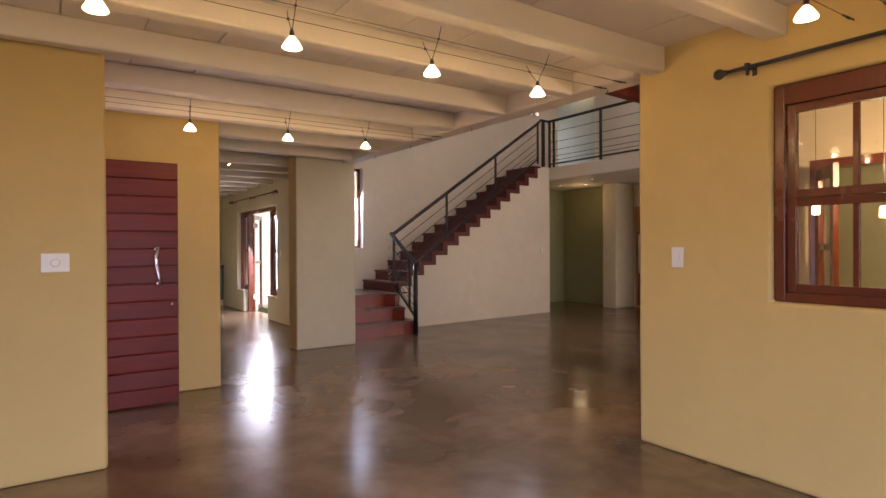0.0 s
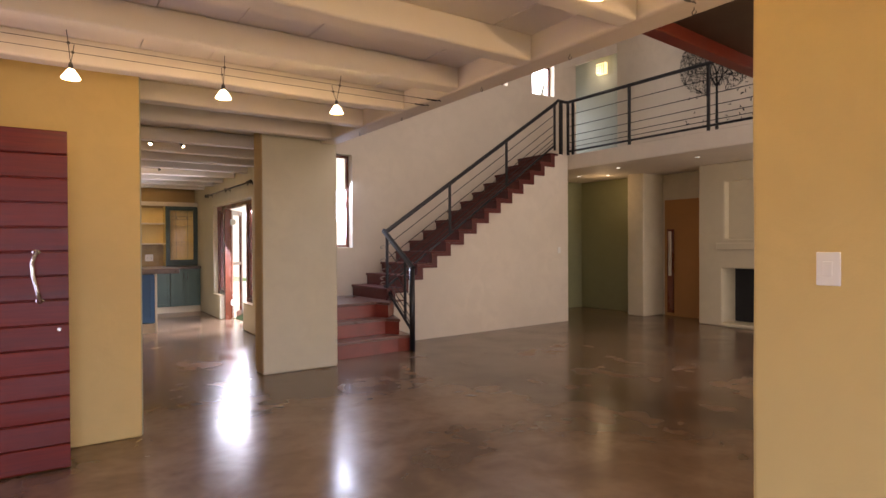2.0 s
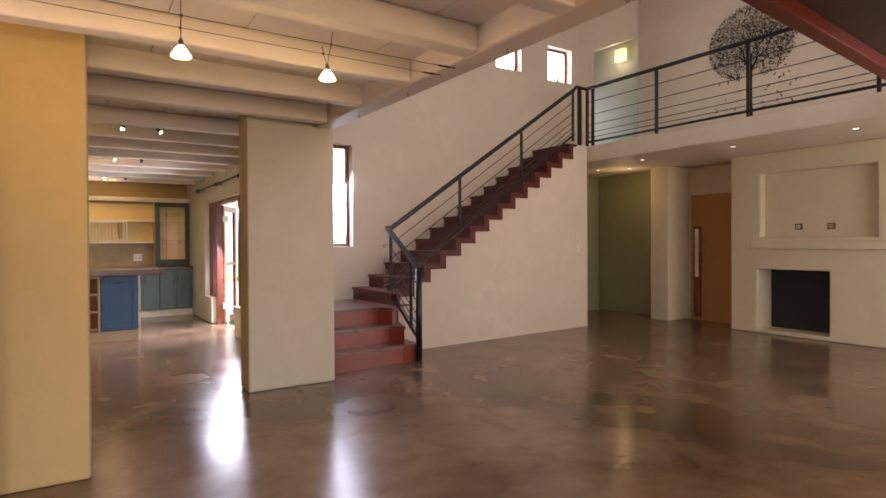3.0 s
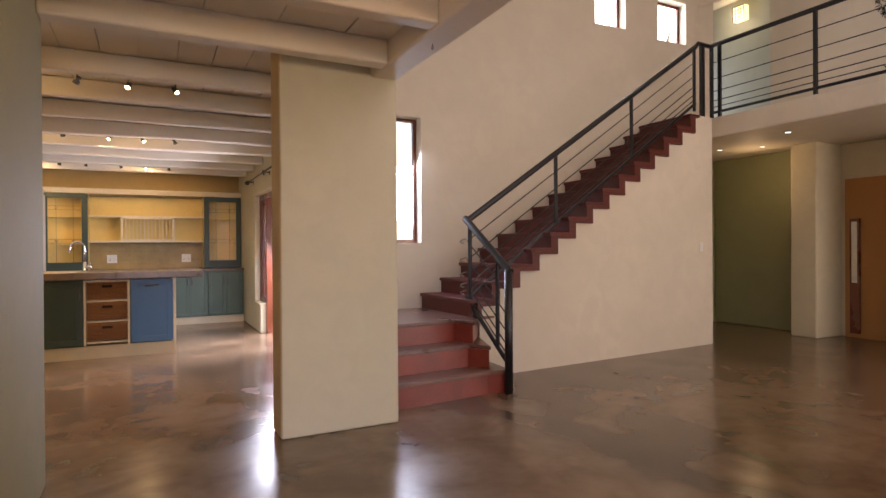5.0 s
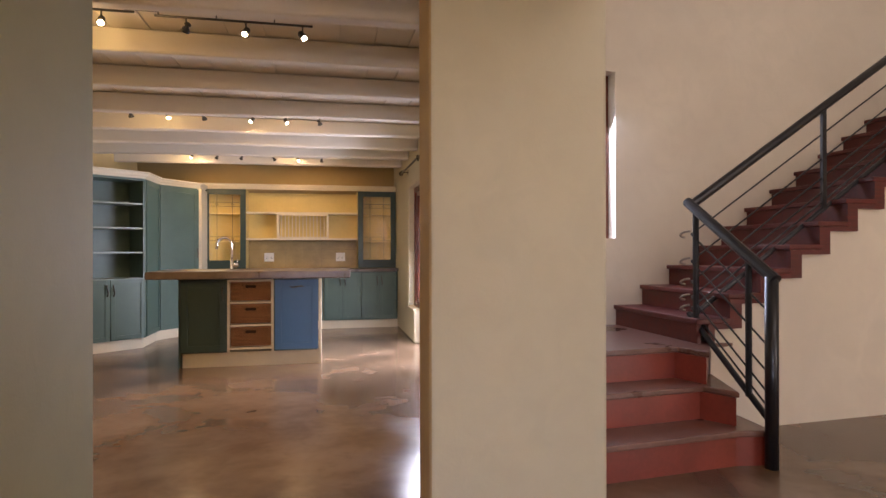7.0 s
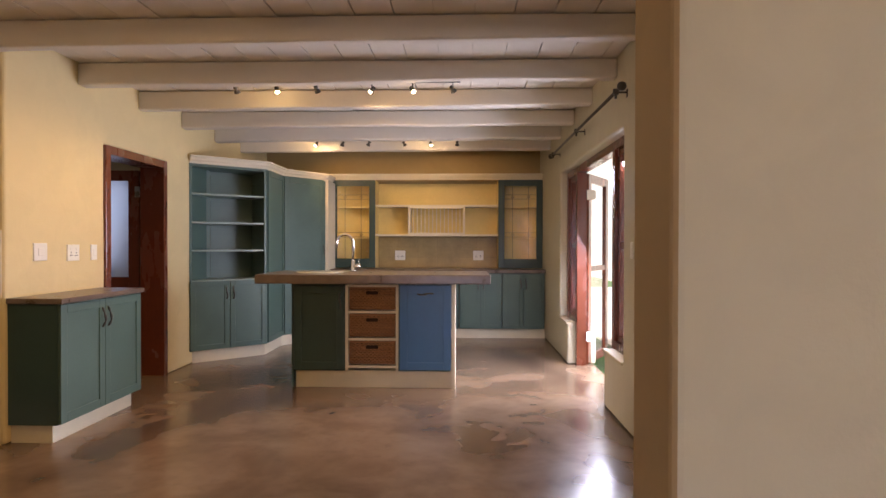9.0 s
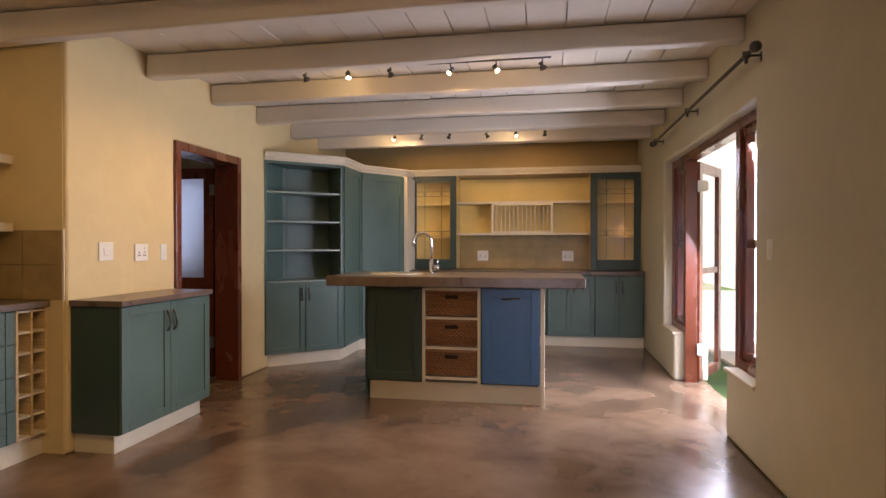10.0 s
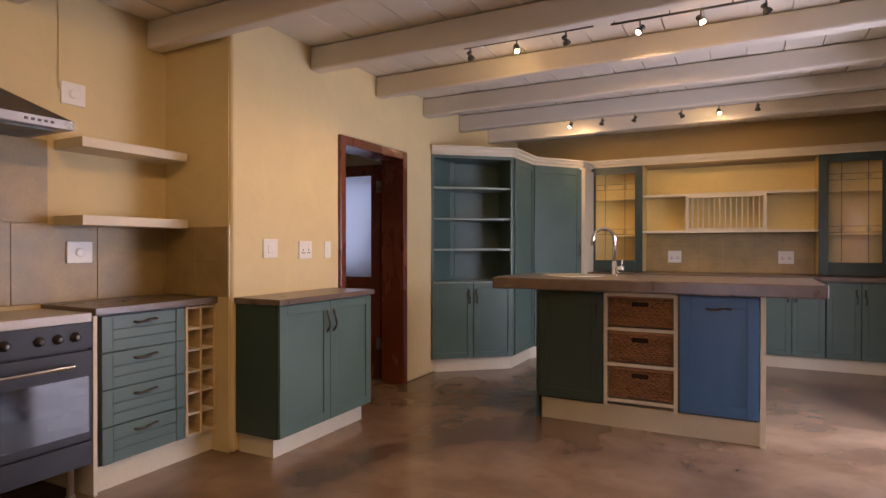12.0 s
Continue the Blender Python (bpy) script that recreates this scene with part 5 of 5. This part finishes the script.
bulb("downlight_bulb", 9.3, 7.9, 2.3, 3.0)
gl = thing("gallery_wall_lamp", 10.55, 9.03, 5.1, "lit gridded wall lamp in the upper alcove", "wall lamp")
part("box", boxes((10.48, 10.598, 8.87, 9.08, 5.06, 5.30)), LAMPBOX, gl, "glowing lamp box")
part("grid", boxes(*[(10.470, 10.479, 8.865, 9.085, 5.06 + k * 0.058, 5.07 + k * 0.058) for k in range(5)], *[(10.4705, 10.4785, 8.868 + k * 0.051, 8.878 + k * 0.051, 5.06, 5.30) for k in range(5)]), PEWTER, gl)
bulb("gallery_bulb", 10.35, 9.0, 5.1, 2.5, (1.0, 0.88, 0.62))
tagged(part("passage_panel", boxes((10.17, 10.199, 6.10, 7.14, 0.0, 2.17)), RUST), "rust ochre painted passage wall", "wall", kind="structure")
mr = thing("narrow_mirror", 10.1, 7.05, 0, "narrow dark red framed mirror leaning at the passage", "mirror")
part("frame", boxes((10.13, 10.165, 6.94, 7.06, 0.06, 1.62)), MAHOG, mr)
part("glass", boxes((10.125, 10.1295, 6.965, 7.035, 0.75, 1.58)), CHROME, mr, "mirror glass")
for y in (5.14, 4.72):
    fm = thing("small_picture", 9.71, y, 1.57, "small dark square picture in the niche", "picture", "niche pictures")
    part("frame", boxes((9.70, 9.719, y - 0.045, y + 0.045, 1.525, 1.61)), MAHOG if y < 5 else BLACK, fm)
    part("inset", boxes((9.697, 9.6995, y - 0.032, y + 0.032, 1.538, 1.597)), BUFF if y < 5 else DUSK, fm)

# painted tree on the gallery wall
rnd = random.Random(11)
tree = thing("painted_tree", 9.89, 5.93, 3.0, "black painted tree with falling leaves on the gallery wall", "wall decal")
bm = bmesh.new()
TX = 9.894


def stroke(bm, a, b, wa, wb):
    a, b = Vector(a), Vector(b)
    d = (b - a).normalized()
    n = Vector((-d.y, d.x))
    v = [bm.verts.new((TX, *(p))) for p in (a + n * wa, a - n * wa, b - n * wb, b + n * wb)]
    bm.faces.new(v)


def grow(a, ang, ln, w, depth):
    b = (a[0] + math.cos(ang) * ln, a[1] + math.sin(ang) * ln)
    stroke(bm, a, b, w, w * 0.7)
    if depth:
        for k in (-1, 1):
            grow(b, ang + k * rnd.uniform(0.3, 0.62), ln * rnd.uniform(0.72, 0.9), w * 0.66, depth - 1)


stroke(bm, (5.93, 2.93), (5.93, 3.12), 0.062, 0.036)
stroke(bm, (5.93, 3.12), (5.93, 3.55), 0.036, 0.024)
stroke(bm, (5.93, 3.55), (5.93, 4.02), 0.024, 0.020)
grow((5.93, 4.0), math.pi / 2 + 0.5, 0.2, 0.017, 4)
grow((5.93, 4.0), math.pi / 2 - 0.5, 0.2, 0.017, 4)
grow((5.93, 4.0), math.pi / 2, 0.22, 0.017, 4)
part("trunk", bm, BLACK, tree)
bm = bmesh.new()
for i in range(2600):
    r, a = 0.66 * math.sqrt(rnd.random()), rnd.uniform(0, 2 * math.pi)
    y, z = 5.93 + r * math.cos(a) * 1.06, 4.46 + r * math.sin(a) * 0.9
    if z < 4.02 and abs(y - 5.93) < 0.15:
        continue
    d, s = rnd.uniform(0, math.pi), rnd.uniform(0.012, 0.019)
    stroke(bm, (y - s * math.cos(d), z - s * math.sin(d)), (y + s * math.cos(d), z + s * math.sin(d)), s * 0.38, s * 0.2)
for i in range(26):
    y, z, d, s = 5.93 + rnd.uniform(-0.75, 0.6), rnd.uniform(3.35, 4.0), rnd.uniform(0, math.pi), rnd.uniform(0.02, 0.035)
    stroke(bm, (y - s * math.cos(d), z - s * math.sin(d)), (y + s * math.cos(d), z + s * math.sin(d)), s * 0.4, s * 0.15)
tagged(part("leaves", bm, BLACK, tree), kind="stuff")

# ---- tiled splashbacks, laid piece by piece ----
def tiles(name, m, w, h, tw, th, label):
    """Tiles with recessed joints on a backing; local x is the width, the face looks along -y."""
    base = tagged(part(name, boxes((0, w, -0.004, 0.0, 0, h), m=m), surface("tile_grout", (0.25, 0.18, 0.10), 0.8) if "tile_grout" not in bpy.data.materials else bpy.data.materials["tile_grout"]), label, "splashback", kind="structure")
    rows, cols = max(1, round(h / th)), max(1, round(w / tw))
    me = None
    for r in range(rows):
        for c in range(cols):
            a, b = w / cols, h / rows
            if me is None:
                me = bpy.data.meshes.new("tile")
                bm = boxes((0.0015, a - 0.0015, -0.009, -0.004, 0.0015, b - 0.0015))
                bmesh.ops.bevel(bm, geom=[e for e in bm.edges if all(v.co.y < -0.008 for v in e.verts)], offset=0.001, segments=1, affect="EDGES")
                bm.normal_update()
                bm.to_mesh(me)
                bm.free()
                me.materials.append(TILE)
            ob = new("tile", me)
            ob.parent = base
            ob.matrix_basis = m @ Matrix.Translation((c * a, rnd.uniform(-0.0006, 0.0006), r * b))


tiles("splashback_back_wall", place(0.715, 13.716, 0.932), 1.72, 0.45, 0.30, 0.15, "sandstone tiled splashback behind the back worktop")
tiles("splashback_alcove", place(-1.528, 7.02, 0.927, 90), 1.765, 0.42, 0.44, 0.42, "sandstone tiled splashback in the cooking alcove")
tiles("splashback_cooker", place(-1.5285, 7.02, 1.35, 90), 1.06, 0.44, 0.53, 0.44, "sandstone tiled splashback under the cooker hood")
tiles("splashback_alcove_side", place(-1.515, 8.789, 0.927, 0), 0.55, 0.42, 0.275, 0.21, "sandstone tiled splashback on the alcove side")
